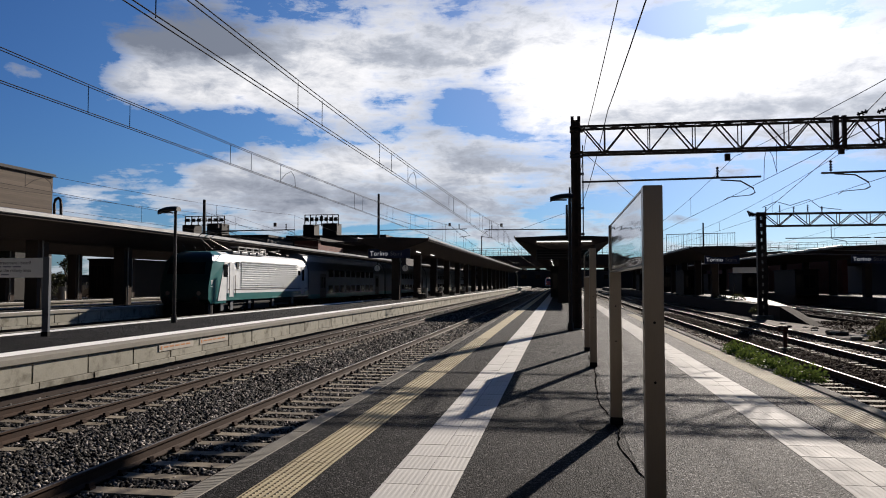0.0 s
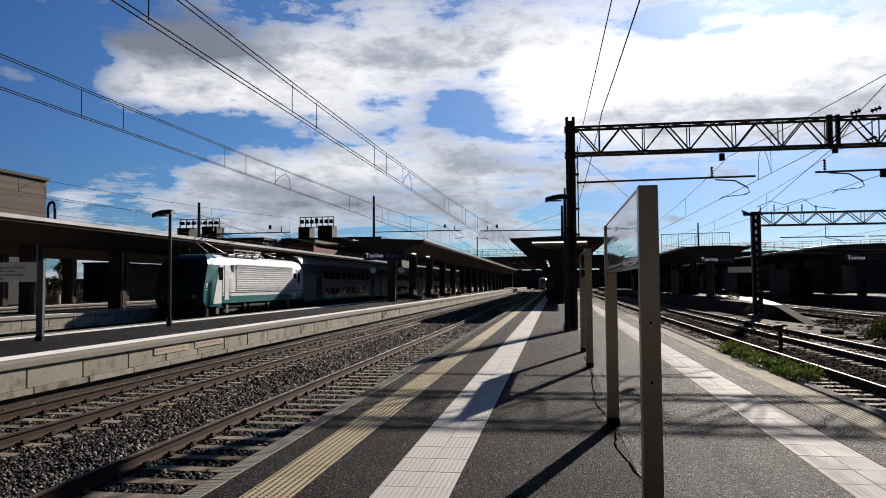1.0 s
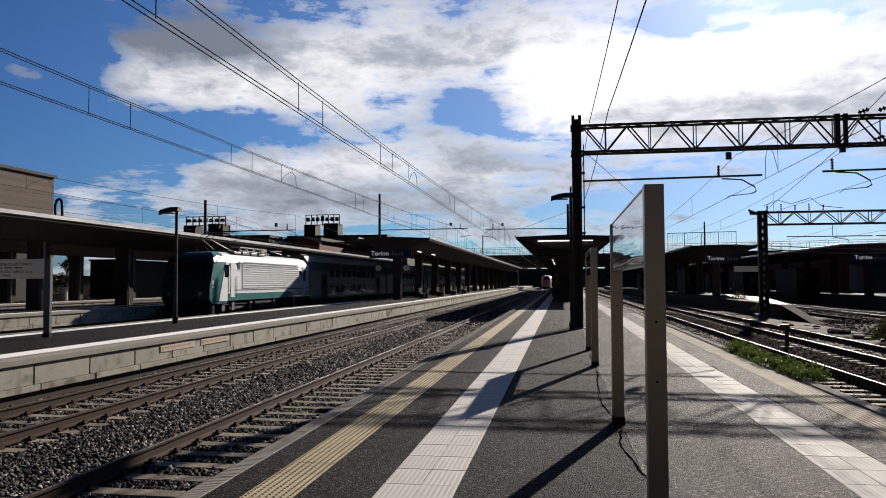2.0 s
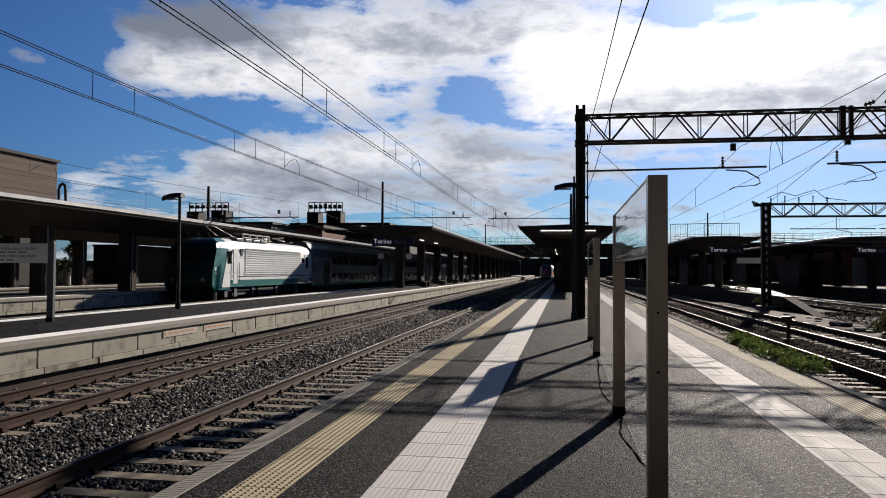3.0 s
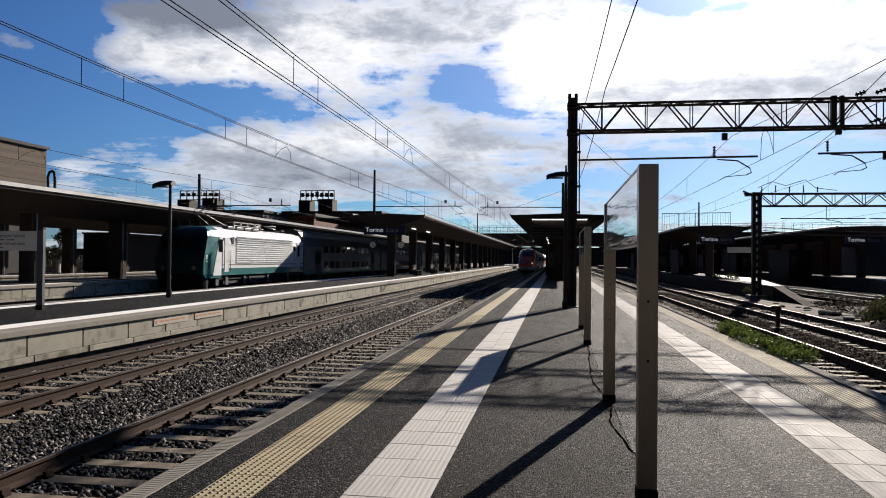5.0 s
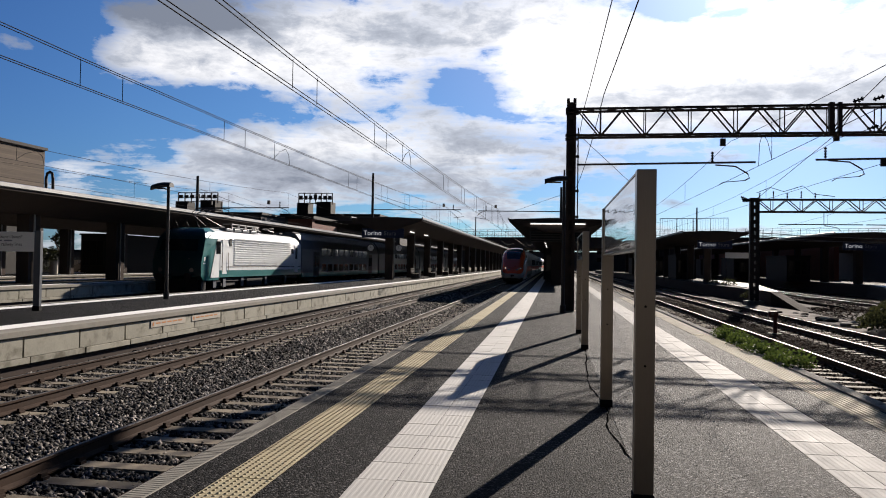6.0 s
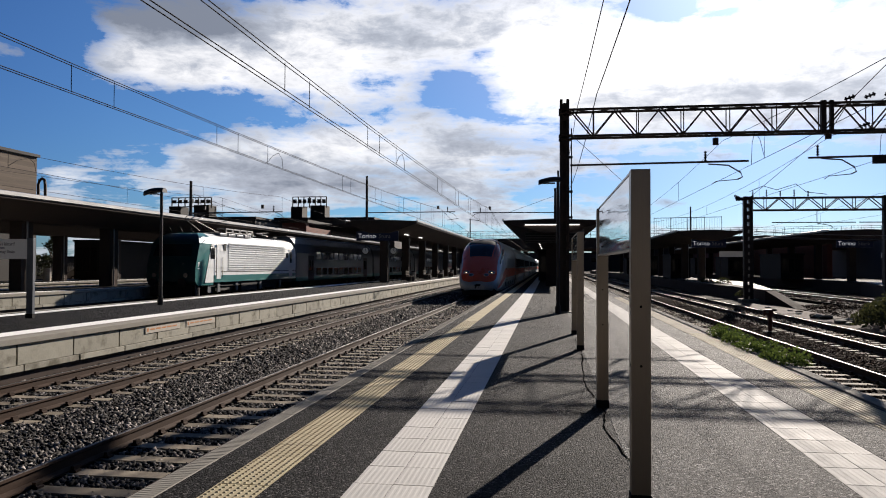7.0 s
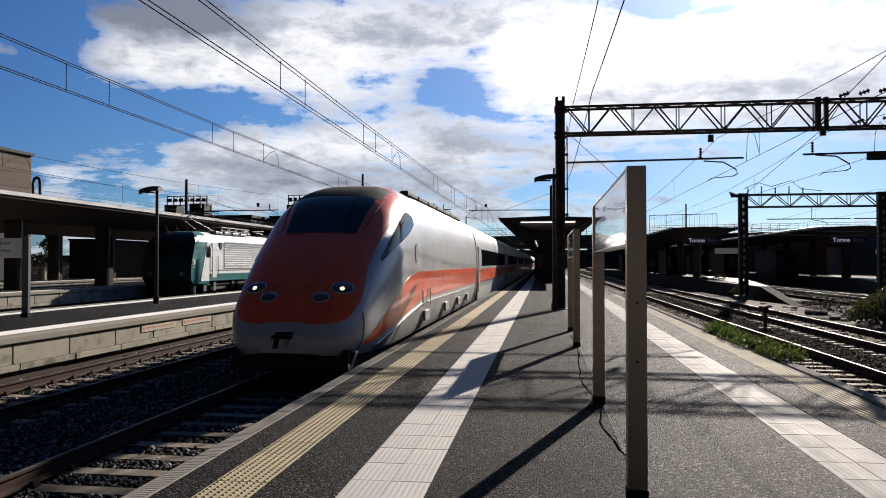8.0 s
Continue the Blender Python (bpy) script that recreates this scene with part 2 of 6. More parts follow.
# ---- materials ----
def surface(name, col, rough=0.6, metal=0.0, scale=3.0, vary=0.25, fine=60.0, bump=0.2, dist=0.004, spec=0.25, rand=0.0, dirt=None, island=0.0, coat=0.0, rvary=0.12, stretch=(1, 1, 1)):
    """Base colour with stains at a large scale, grain at a small one, and relief."""
    mat = bpy.data.materials.new(name)
    mat.use_nodes = True
    N = Nodes(mat.node_tree)
    pos = N.n("ShaderNodeTexCoord").outputs["Object"]
    if stretch != (1, 1, 1):
        pos = N.n("ShaderNodeMapping", {"Vector": pos, "Scale": stretch}).outputs[0]
    info = N.n("ShaderNodeObjectInfo")
    if rand:
        off = N.n("ShaderNodeVectorMath", {0: pos, 1: N.n("ShaderNodeCombineXYZ", {0: N.m("MULTIPLY", info.outputs["Random"], 57.0), 1: 0.0, 2: 0.0}).outputs[0]}, operation="ADD").outputs[0]
        pos = off
    a = N.noise(pos, scale, 5.0, 0.6)
    b = N.noise(pos, fine, 3.0, 0.6)
    k = N.m("ADD", N.m("MULTIPLY", N.m("SUBTRACT", a, 0.5), vary * 2.2), N.m("MULTIPLY", N.m("SUBTRACT", b, 0.5), vary * 1.6))
    if rand:
        k = N.m("ADD", k, N.m("MULTIPLY", N.m("SUBTRACT", info.outputs["Random"], 0.5), rand))
    if island:
        g = N.n("ShaderNodeNewGeometry").outputs["Random Per Island"]
        if island > 1.0:
            k = N.m("ADD", k, N.m("SUBTRACT", N.m("MULTIPLY", N.m("POWER", g, 4.0), island * 3.0), 0.82))
        else:
            k = N.m("ADD", k, N.m("MULTIPLY", N.m("SUBTRACT", g, 0.5), island))
    k = N.m("ADD", k, 1.0)
    kk = N.n("ShaderNodeCombineXYZ", {0: k, 1: k, 2: k}).outputs[0]
    c = N.mix(1.0, (*col, 1), kk, "MULTIPLY")
    if dirt:
        dcol, lo, hi, dscale = dirt
        dm = N.ramp(N.noise(pos, dscale, 7.0, 0.65, 0.3), [(lo, (0, 0, 0)), (hi, (1, 1, 1))])
        c = N.mix(dm, c, (*dcol, 1))
    r = N.m("ADD", N.m("MULTIPLY", N.m("SUBTRACT", a, 0.5), rvary * 2), rough, clamp=True)
    bs = N.n("ShaderNodeBsdfPrincipled", {"Base Color": c, "Roughness": r, "Metallic": metal, "Specular IOR Level": spec, "Coat Weight": coat})
    if bump:
        bs_n = N.n("ShaderNodeBump", {"Height": b, "Strength": bump, "Distance": dist}).outputs[0]
        N.put(bs.inputs["Normal"], bs_n)
    N.n("ShaderNodeOutputMaterial", {"Surface": bs.outputs[0]})
    return mat


def glow_mat(name, col, strength):
    mat = bpy.data.materials.new(name)
    mat.use_nodes = True
    N = Nodes(mat.node_tree)
    N.n("ShaderNodeOutputMaterial", {"Surface": N.n("ShaderNodeEmission", {"Color": (*col, 1), "Strength": strength}).outputs[0]})
    return mat


def asphalt(name, dark, pale, patch, gloss):
    """Rolled asphalt: dark binder, paler chips of stone, worn and damp patches."""
    mat = bpy.data.materials.new(name)
    mat.use_nodes = True
    N = Nodes(mat.node_tree)
    pos = N.n("ShaderNodeTexCoord").outputs["Object"]
    chip = N.n("ShaderNodeTexVoronoi", {"Vector": pos, "Scale": 62.0, "Randomness": 1.0})
    grit = N.n("ShaderNodeTexVoronoi", {"Vector": pos, "Scale": 140.0, "Randomness": 1.0})
    tone = N.n("ShaderNodeSeparateColor", {0: chip.outputs["Color"]}).outputs[0]
    k = N.m("MULTIPLY", N.ramp(tone, [(0.56, (0, 0, 0)), (0.78, (0.30, 0.30, 0.30)), (1.0, (1.15, 1.15, 1.15))]), N.m("SUBTRACT", 1.0, N.m("MULTIPLY", chip.outputs["Distance"], 0.9)))
    c = N.mix(k, (*dark, 1), (*pale, 1))
    wide = N.ramp(N.noise(pos, 0.8, 7.0, 0.65, 0.4), [(0.40, (1.1, 1.1, 1.1)), (0.66, (0.42, 0.42, 0.43))])
    c = N.mix(1.0, c, wide, "MULTIPLY")
    worn = N.ramp(N.noise(pos, 0.35, 5.0, 0.6, 0.2), [(0.45, (0, 0, 0)), (0.75, (0.55, 0.55, 0.55))])
    c = N.mix(worn, c, (*patch, 1))
    h = N.m("ADD", N.m("MULTIPLY", chip.outputs["Distance"], -1.0), N.m("MULTIPLY", grit.outputs["Distance"], -0.4))
    nrm = N.n("ShaderNodeBump", {"Height": h, "Strength": 0.9, "Distance": 0.013}).outputs[0]
    bs = N.n("ShaderNodeBsdfPrincipled", {"Base Color": c, "Roughness": 0.80, "Specular IOR Level": gloss, "Normal": nrm})
    N.n("ShaderNodeOutputMaterial", {"Surface": bs.outputs[0]})
    return mat


def leaf(name, col):
    """Thin leaves that let light through."""
    mat = bpy.data.materials.new(name)
    mat.use_nodes = True
    N = Nodes(mat.node_tree)
    g = N.n("ShaderNodeNewGeometry").outputs["Random Per Island"]
    c = N.mix(g, (col[0] * .55, col[1] * .6, col[2] * .6, 1), (col[0] * 1.5, col[1] * 1.35, col[2] * 1.2, 1))
    a = N.n("ShaderNodeBsdfPrincipled", {"Base Color": c, "Roughness": 0.55, "Specular IOR Level": 0.25})
    t = N.n("ShaderNodeBsdfTranslucent", {"Color": c})
    m = N.n("ShaderNodeMixShader", {0: 0.45, 1: a.outputs[0], 2: t.outputs[0]})
    N.n("ShaderNodeOutputMaterial", {"Surface": m.outputs[0]})
    return mat


ASPHALT = asphalt("asphalt", (0.0045, 0.0042, 0.0043), (0.165, 0.157, 0.154), (0.010, 0.0094, 0.0095), 0.045)
# worn asphalt, made paler still by sun glare painted into its colour
ASPHALT_RIGHT = asphalt("worn_glare_asphalt", (0.008, 0.0076, 0.0077), (0.33, 0.32, 0.318), (0.023, 0.022, 0.0225), 0.09)
DAMP = asphalt("damp_asphalt", (0.0035, 0.0033, 0.0034), (0.07, 0.066, 0.065), (0.004, 0.0038, 0.0039), 0.03)
EARTH = surface("earth", (0.0330, 0.0252, 0.0210), 0.9, scale=0.3, vary=0.35, fine=12, bump=0.6, dist=0.03, spec=0.02)
# near-black, with the shade of gaps between stones put into the colour
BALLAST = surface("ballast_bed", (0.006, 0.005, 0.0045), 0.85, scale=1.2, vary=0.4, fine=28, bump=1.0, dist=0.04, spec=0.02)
STONE = surface("ballast_stone", (0.062, 0.056, 0.051), 0.8, spec=0.12, scale=2.0, vary=0.25, fine=40, bump=0.3, island=1.7)
STONE_RUST = surface("rusty_ballast_stone", (0.028, 0.019, 0.014), 0.85, spec=0.02, scale=2.0, vary=0.3, fine=40, bump=0.3, island=1.0)
RAIL = surface("rusty_rail_web", (0.040, 0.023, 0.015), 0.8, 0.0, spec=0.12, scale=2.0, vary=0.35, fine=40, bump=0.3)
RAIL_TOP = surface("polished_rail_head", (0.045, 0.04, 0.036), 0.55, 1.0, scale=4, vary=0.2, fine=80, bump=0.05, stretch=(1, 0.1, 1))
SLEEPER = surface("concrete_sleeper", (0.21, 0.178, 0.135), 0.85, spec=0.10, scale=5, vary=0.3, fine=50, bump=0.3, rand=0.5, dirt=((0.10, 0.075, 0.055), 0.5, 0.75, 3.0))
CONCRETE = surface("platform_concrete", (0.30, 0.285, 0.235), 0.85, spec=0.10, scale=1.3, vary=0.25, fine=30, bump=0.25, rand=0.25, dirt=((0.13, 0.118, 0.09), 0.50, 0.68, 1.9))
COPING = surface("coping_concrete", (0.23, 0.215, 0.185), 0.85, spec=0.08, scale=3, vary=0.25, fine=70, bump=0.35, rand=0.2)
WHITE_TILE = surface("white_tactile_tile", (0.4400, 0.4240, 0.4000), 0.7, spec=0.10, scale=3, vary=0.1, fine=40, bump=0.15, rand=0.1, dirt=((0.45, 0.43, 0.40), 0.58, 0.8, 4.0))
YELLOW_TILE = surface("yellow_tactile_tile", (0.37, 0.315, 0.20), 0.75, spec=0.08, scale=3, vary=0.18, fine=40, bump=0.2, rand=0.15, dirt=((0.30, 0.24, 0.13), 0.55, 0.8, 3.0))
WORN_YELLOW = surface("worn_yellow_tactile_tile", (0.19, 0.165, 0.115), 0.8, spec=0.03, scale=3, vary=0.25, fine=40, bump=0.2, rand=0.2, dirt=((0.10, 0.085, 0.06), 0.5, 0.75, 3.0))
WHITE_PAINT = surface("white_line_paint", (0.84, 0.83, 0.80), 0.6, scale=2, vary=0.12, fine=30, bump=0.1)
DARK_STEEL = surface("dark_painted_steel", (0.035, 0.033, 0.034), 0.5, 0.3, scale=3, vary=0.25, fine=40, bump=0.1)
RUST_STEEL = surface("weathered_brown_steel", (0.060, 0.045, 0.038), 0.6, 0.35, scale=3, vary=0.4, fine=40, bump=0.15)
BRUSHED = surface("brushed_stainless_steel", (0.30, 0.262, 0.215), 0.33, 1.0, scale=6, vary=0.1, fine=120, bump=0.06, stretch=(1, 1, 0.06))
POLISHED = surface("polished_sign_back", (0.80, 0.81, 0.83), 0.06, 1.0, scale=1.5, vary=0.04, fine=0.55, bump=0.30, dist=0.03, rvary=0.03, stretch=(1, 0.3, 6))
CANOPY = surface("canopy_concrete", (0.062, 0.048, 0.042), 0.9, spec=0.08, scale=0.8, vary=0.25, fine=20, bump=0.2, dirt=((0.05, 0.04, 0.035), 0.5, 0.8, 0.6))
CANOPY_EDGE = surface("canopy_metal_edge", (0.27, 0.265, 0.26), 0.45, 0.6, scale=1.0, vary=0.2, fine=20, bump=0.1)
WIRE = surface("copper_wire", (0.018, 0.016, 0.018), 0.85, 0.0, vary=0.1, bump=0.0, spec=0.08)
BLACK = surface("black_rubber", (0.008, 0.008, 0.008), 0.7, spec=0.12, vary=0.2, bump=0.1)
GLASS_DARK = surface("dark_glass", (0.010, 0.011, 0.012), 0.08, vary=0.1, bump=0.0, spec=0.18)
TEAL = surface("teal_paint", (0.010, 0.135, 0.135), 0.35, scale=1.5, vary=0.15, fine=30, bump=0.03, coat=0.2)
LOCO_WHITE = surface("dusty_white_paint", (0.6800, 0.6970, 0.6970), 0.45, scale=1.2, vary=0.1, fine=25, bump=0.03, dirt=((0.36, 0.36, 0.34), 0.56, 0.85, 1.5))
# plain grey on small parts; on the coaches canopy shade painted into the colour
COACH_SHADE_GREY = surface("grey_and_coach_shade_paint", (0.10, 0.11, 0.125), 0.45, scale=1.0, vary=0.12, fine=25, bump=0.03)
# grime of running gear; also the near-black for painted shade under canopies
UNDER = surface("grimy_gear_and_shade_dark", (0.022, 0.019, 0.017), 0.8, scale=3, vary=0.4, fine=30, bump=0.3)
TRAIN_RED = surface("glossy_red_paint", (0.74, 0.105, 0.026), 0.30, scale=0.8, vary=0.08, fine=20, bump=0.01, coat=0.25, dirt=((0.62, 0.095, 0.027), 0.55, 0.85, 1.0))
TRAIN_SILVER = surface("silver_train_paint", (0.42, 0.42, 0.425), 0.36, 0.15, scale=0.9, vary=0.08, fine=20, bump=0.01, coat=0.12, dirt=((0.27, 0.27, 0.265), 0.52, 0.85, 1.2))
TRAIN_GREY = surface("grey_train_skirt", (0.27, 0.27, 0.26), 0.45, 0.2, scale=1.5, vary=0.2, fine=30, bump=0.05, dirt=((0.10, 0.09, 0.08), 0.5, 0.8, 1.5))
HEADLIGHT = glow_mat("lit_headlight", (1.0, 0.78, 0.50), 1.5)
LAMP_GLASS = surface("lamp_glass", (0.10, 0.09, 0.09), 0.12, vary=0.05, bump=0.0, spec=0.7)
TUBE = glow_mat("lit_fluorescent_tube", (1.0, 0.97, 0.90), 1.1)
SIGN_BLUE = surface("blue_sign_enamel", (0.012, 0.020, 0.060), 0.4, vary=0.1, bump=0.0)
SIGN_WHITE = surface("white_sign_enamel", (0.78, 0.78, 0.76), 0.5, vary=0.06, bump=0.0)
INK = surface("black_lettering", (0.02, 0.02, 0.022), 0.6, vary=0.05, bump=0.0)
ORANGE_INK = surface("orange_lettering", (0.42, 0.17, 0.06), 0.7, vary=0.2, bump=0.0)
BRICK = surface("brown_brick", (0.13, 0.10, 0.076), 0.85, scale=0.5, vary=0.25, fine=6, bump=0.3, rand=0.35, stretch=(1, 1, 2))
BRICK_RED = surface("red_brick", (0.15, 0.055, 0.04), 0.85, scale=0.5, vary=0.25, fine=6, bump=0.3)
WALL_GREY = surface("grey_render_wall", (0.085, 0.08, 0.078), 0.9, scale=0.2, vary=0.25, fine=4, bump=0.2, dirt=((0.09, 0.08, 0.075), 0.5, 0.8, 0.2))
BRIDGE = surface("bridge_concrete", (0.085, 0.065, 0.058), 0.85, scale=0.2, vary=0.2, fine=3, bump=0.2, dirt=((0.09, 0.06, 0.05), 0.5, 0.8, 0.3))
FENCE_WALL = surface("pale_fence_panel", (0.42, 0.38, 0.32), 0.9, scale=0.4, vary=0.2, fine=8, bump=0.2)
LEAF = leaf("weed_leaf", (0.060, 0.090, 0.022))
LEAF_DARK = leaf("dark_leaf", (0.028, 0.032, 0.014))
BARK = surface("bark", (0.08, 0.06, 0.045), 0.9, scale=4, vary=0.3, fine=30, bump=0.4)
CAR_PAINT = surface("dark_car_paint", (0.06, 0.065, 0.07), 0.25, vary=0.1, bump=0.0, coat=0.6)
SAND = surface("pale_sandy_rubble", (0.06, 0.043, 0.037), 0.85, scale=1.2, vary=0.35, fine=10, bump=0.6, dist=0.03, dirt=((0.06, 0.042, 0.035), 0.45, 0.65, 0.8), spec=0.02)
RED_STEEL = surface("faded_red_steel", (0.06, 0.02, 0.015), 0.6, vary=0.3, bump=0.1)
INK_GREY = surface("grey_lettering", (0.22, 0.23, 0.27), 0.6, vary=0.05, bump=0.0)
TAR = surface("dark_tar", (0.003, 0.003, 0.003), 0.95, spec=0.0, vary=0.3, bump=0.2)
GREY_TILE = surface("worn_grey_tactile_tile", (0.2000, 0.1920, 0.1840), 0.75, spec=0.10, scale=3, vary=0.18, fine=40, bump=0.15, rand=0.12, dirt=((0.15, 0.14, 0.135), 0.52, 0.8, 3.0))
# weak glow added to lift the lettering out of the canopy's shade
SIGN_GLOW = glow_mat("glow_lifted_lettering", (0.85, 0.90, 1.0), 0.20)
# darker copy of the teal, with the cab front's shade painted in
SHADED_TEAL = surface("shaded_teal_paint", (0.004, 0.030, 0.032), 0.4, scale=1.5, vary=0.2, fine=30, bump=0.03)

# ---- ground ----
RAIL_Z, TOP2 = -0.45, 0.20
ground = tagged(M().add([(-2500, -2500, -0.85), (2500, -2500, -0.85), (2500, 2500, -0.85), (-2500, 2500, -0.85)], [(0, 1, 2, 3)]).ob("ground", EARTH), "bare brown earth under the station", "ground", kind="structure")

# ballast beds, shade between stones put into their near-black: x from, x to
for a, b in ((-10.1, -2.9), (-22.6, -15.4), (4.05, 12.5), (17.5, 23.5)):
    tagged(M().prism([(a, -0.86), (a, -0.66), (b, -0.66), (b, -0.86)], -12, 320).ob("ballast_bed", BALLAST), "ballast bed coloured near-black for the shade between stones", "ballast", kind="structure")


def rail_profile(x):
    h = RAIL_Z
    return [(x - .07, h - .17), (x - .07, h - .155), (x - .012, h - .13), (x - .012, h - .045), (x - .034, h - .03), (x - .034, h - .004), (x + .034, h - .004), (x + .034, h - .03), (x + .012, h - .045), (x + .012, h - .13), (x + .07, h - .155), (x + .07, h - .17)]


SL = M()
SL.prism([(-.14, 0), (-.11, .14), (.11, .14), (.14, 0)], -1.2, 1.2, "x")
SLEEPER_MESH = SL.mesh("sleeper", SLEEPER)
CLIP = M()
CLIP.prism([(-.04, 0), (-.04, .025), (-.022, .03), (-.02, .07), (.02, .07), (.022, .03), (.04, .025), (.04, 0)], -.05, .05)
CLIP_MESH = CLIP.mesh("rail_fastening", RAIL)


def track(x, y0, y1, label, n_single=90, ystart=2.0):
    t = empty("railway_track", label, "railway track", "tracks through the station", pose(x, 0, 0))
    for s in (-.75, .75):
        r = M().prism(rail_profile(s), y0, y1).ob("rail", RAIL, t)
        M().box(s - .02, s + .02, y0, y1, RAIL_Z - .0045, RAIL_Z, .002).ob("rail_head", RAIL_TOP, r, "polished running surface")
    y, k = ystart, 0
    while k < n_single and y < y1:
        o = piece("sleeper", SLEEPER_MESH, t, (random.uniform(-.02, .02), y + random.uniform(-.015, .015), RAIL_Z - .325), random.uniform(-.008, .008))
        if k < 45:
            for s in (-.845, -.655, .655, .845):
                piece("rail_fastening", CLIP_MESH, t, (s, y, RAIL_Z - .185))
        y += .6
        k += 1
    rest = M()
    yy = ystart - .6
    ys = []
    while yy > y0:
        ys.append(yy)
        yy -= .6
    while y < min(y1, 260):
        ys.append(y)
        y += .6
    for q in ys:
        rest.prism([(q - .14, RAIL_Z - .325), (q - .11, RAIL_Z - .185), (q + .11, RAIL_Z - .185), (q + .14, RAIL_Z - .325)], -1.2, 1.2, "x")
    tagged(rest.ob("sleeper_run", SLEEPER, t), "concrete sleepers further along the track", kind="stuff")
    return t


track(-4.43, -10, 320, "railway track with rusty rails and concrete sleepers beside the platform")
track(-8.41, -10, 320, "railway track with bright-topped rails on grey ballast", ystart=6)
track(-17.1, -10, 320, "shaded railway track behind the opposite platform", 30, 16)
track(-21.2, -10, 320, "railway track on which a locomotive stands", 20, 20)
track(5.6, -10, 320, "railway track with a shining rail on brown ballast", ystart=8)
track(9.2, -10, 320, "sunlit railway track with bright sleepers", ystart=14)
track(19.6, -10, 320, "railway track beside a further platform", 20, 40)

# ---- platform where the camera stands ----
platform_1 = tagged(M().box(-2.74, 3.77, -12, 260, -0.86, 0.0).ob("platform_1", ASPHALT), "grey asphalt station platform with tactile stripes", "platform", kind="structure")
# paler strips: wear, and the low sun's glare put into the colour
M().box(0.66, 2.19, -12, 260, 0.0, 0.004).ob("worn_glare_strip", ASPHALT_RIGHT, platform_1, "paler worn asphalt with sun glare in its tone")
M().box(2.80, 3.28, -12, 260, 0.0, 0.004).ob("worn_glare_strip", ASPHALT_RIGHT, platform_1, "paler worn asphalt with sun glare in its tone")
M().box(-2.80, -2.74, -12, 260, -0.86, -0.10).ob("edge_wall", CONCRETE, platform_1)
M().box(3.77, 3.95, -12, 260, -0.86, -0.10).ob("edge_wall", CONCRETE, platform_1)



def ribbed_tile(name, w, l, ribs, mat):
    prof, x, step = [(-w / 2, -.03), (-w / 2, 0.004)], -w / 2, w / ribs
    for i in range(ribs):
        a = -w / 2 + step * i
        prof += [(a + step * .2, .004), (a + step * .3, .0053), (a + step * .7, .0053), (a + step * .8, .004)]
    prof += [(w / 2, .004), (w / 2, -.03)]
    return M().prism(prof, -l / 2, l / 2).mesh(name, mat)


def domed_tile(name, w, n, mat):
    m = M().box(-w / 2, w / 2, -w / 2, w / 2, -.03, .004)
    for i in range(n):
        for j in range(n):
            x, y, r = (i + .5 - n / 2) * w / n, (j + .5 - n / 2) * w / n, w / n * .23
            m.add([(x - r, y - r, .004), (x + r, y - r, .004), (x + r, y + r, .004), (x - r, y + r, .004)] + [(x - r * .5, y - r * .5, .0115), (x + r * .5, y - r * .5, .0115), (x + r * .5, y + r * .5, .0115), (x - r * .5, y + r * .5, .0115)],
                  [(4, 5, 6, 7), (0, 1, 5, 4), (1, 2, 6, 5), (2, 3, 7, 6), (3, 0, 4, 7)])
    return m.mesh(name, mat)


def row(name, me, x, y0, step, n, parent, z=0.0, jit=0.0015):
    for i in range(n):
        piece(name, me, parent, (x, y0 + step * (i + .5), z + random.uniform(-jit, jit)), random.uniform(-.003, .003))


# ---- platforms across the tracks ----
def far_platform(name, x_near, x_far, top, label, y0=-12.0, y1=260.0, blocks=0, y_block=0.0):
    p = tagged(M().box(x_far + .3, x_near - .3, y0, y1, -0.86, top).ob(name, ASPHALT), label, "platform", kind="structure")
    for a, b in ((x_near - .32, x_near), (x_far, x_far + .32)):
        M().box(a, b, y0, y1, top - .12, top + .003).ob("coping", COPING, p, "", .012)
    # the wall under the edge: cast blocks before a recessed core, painted shade-dark
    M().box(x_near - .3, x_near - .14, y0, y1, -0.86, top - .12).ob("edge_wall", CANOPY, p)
    M().box(x_far + .14, x_far + .3, y0, y1, -0.86, top - .12).ob("edge_wall", CONCRETE, p)
    if blocks:
        wall = M().box(-.1, 0, -.822, .822, 0, .40, .012)
        low = M().box(-.07, .015, -.832, .832, -.13, -.012, .008)
        a, b = wall.mesh("wall_block", CONCRETE), low.mesh("base_block", CONCRETE)
        for i in range(blocks):
            piece("wall_block", a, p, (x_near - .06 + random.uniform(-.008, .008), y_block + 1.7 * i, top - .525))
            piece("base_block", b, p, (x_near - .06 + random.uniform(-.008, .008), y_block + .2 + 1.7 * i, top - .525))
        y_end = y_block + 1.7 * blocks - .85
        M().box(x_near - .14, x_near - .07, y_end, y1, top - .65, top - .12).ob("edge_facing", CONCRETE, p)
    else:
        M().box(x_near - .14, x_near - .07, y0, y1, top - .65, top - .12).ob("edge_facing", CONCRETE, p)
    M().box(x_near - 1.05, x_near - .48, y0, y1, top, top + .006).ob("white_stripe", WHITE_PAINT, p, "white tactile stripe")
    M().box(x_near - .47, x_near - .33, y0, y1, top, top + .005).ob("ribbed_strip", COPING, p)
    M().box(x_far + .5, x_far + 1.0, y0, y1, top, top + .006).ob("white_stripe", WHITE_PAINT, p, "white tactile stripe")
    return p


platform_2 = far_platform("platform_2", -10.0, -15.5, TOP2, "asphalt island platform with a pale concrete block edge", blocks=60, y_block=5.14)
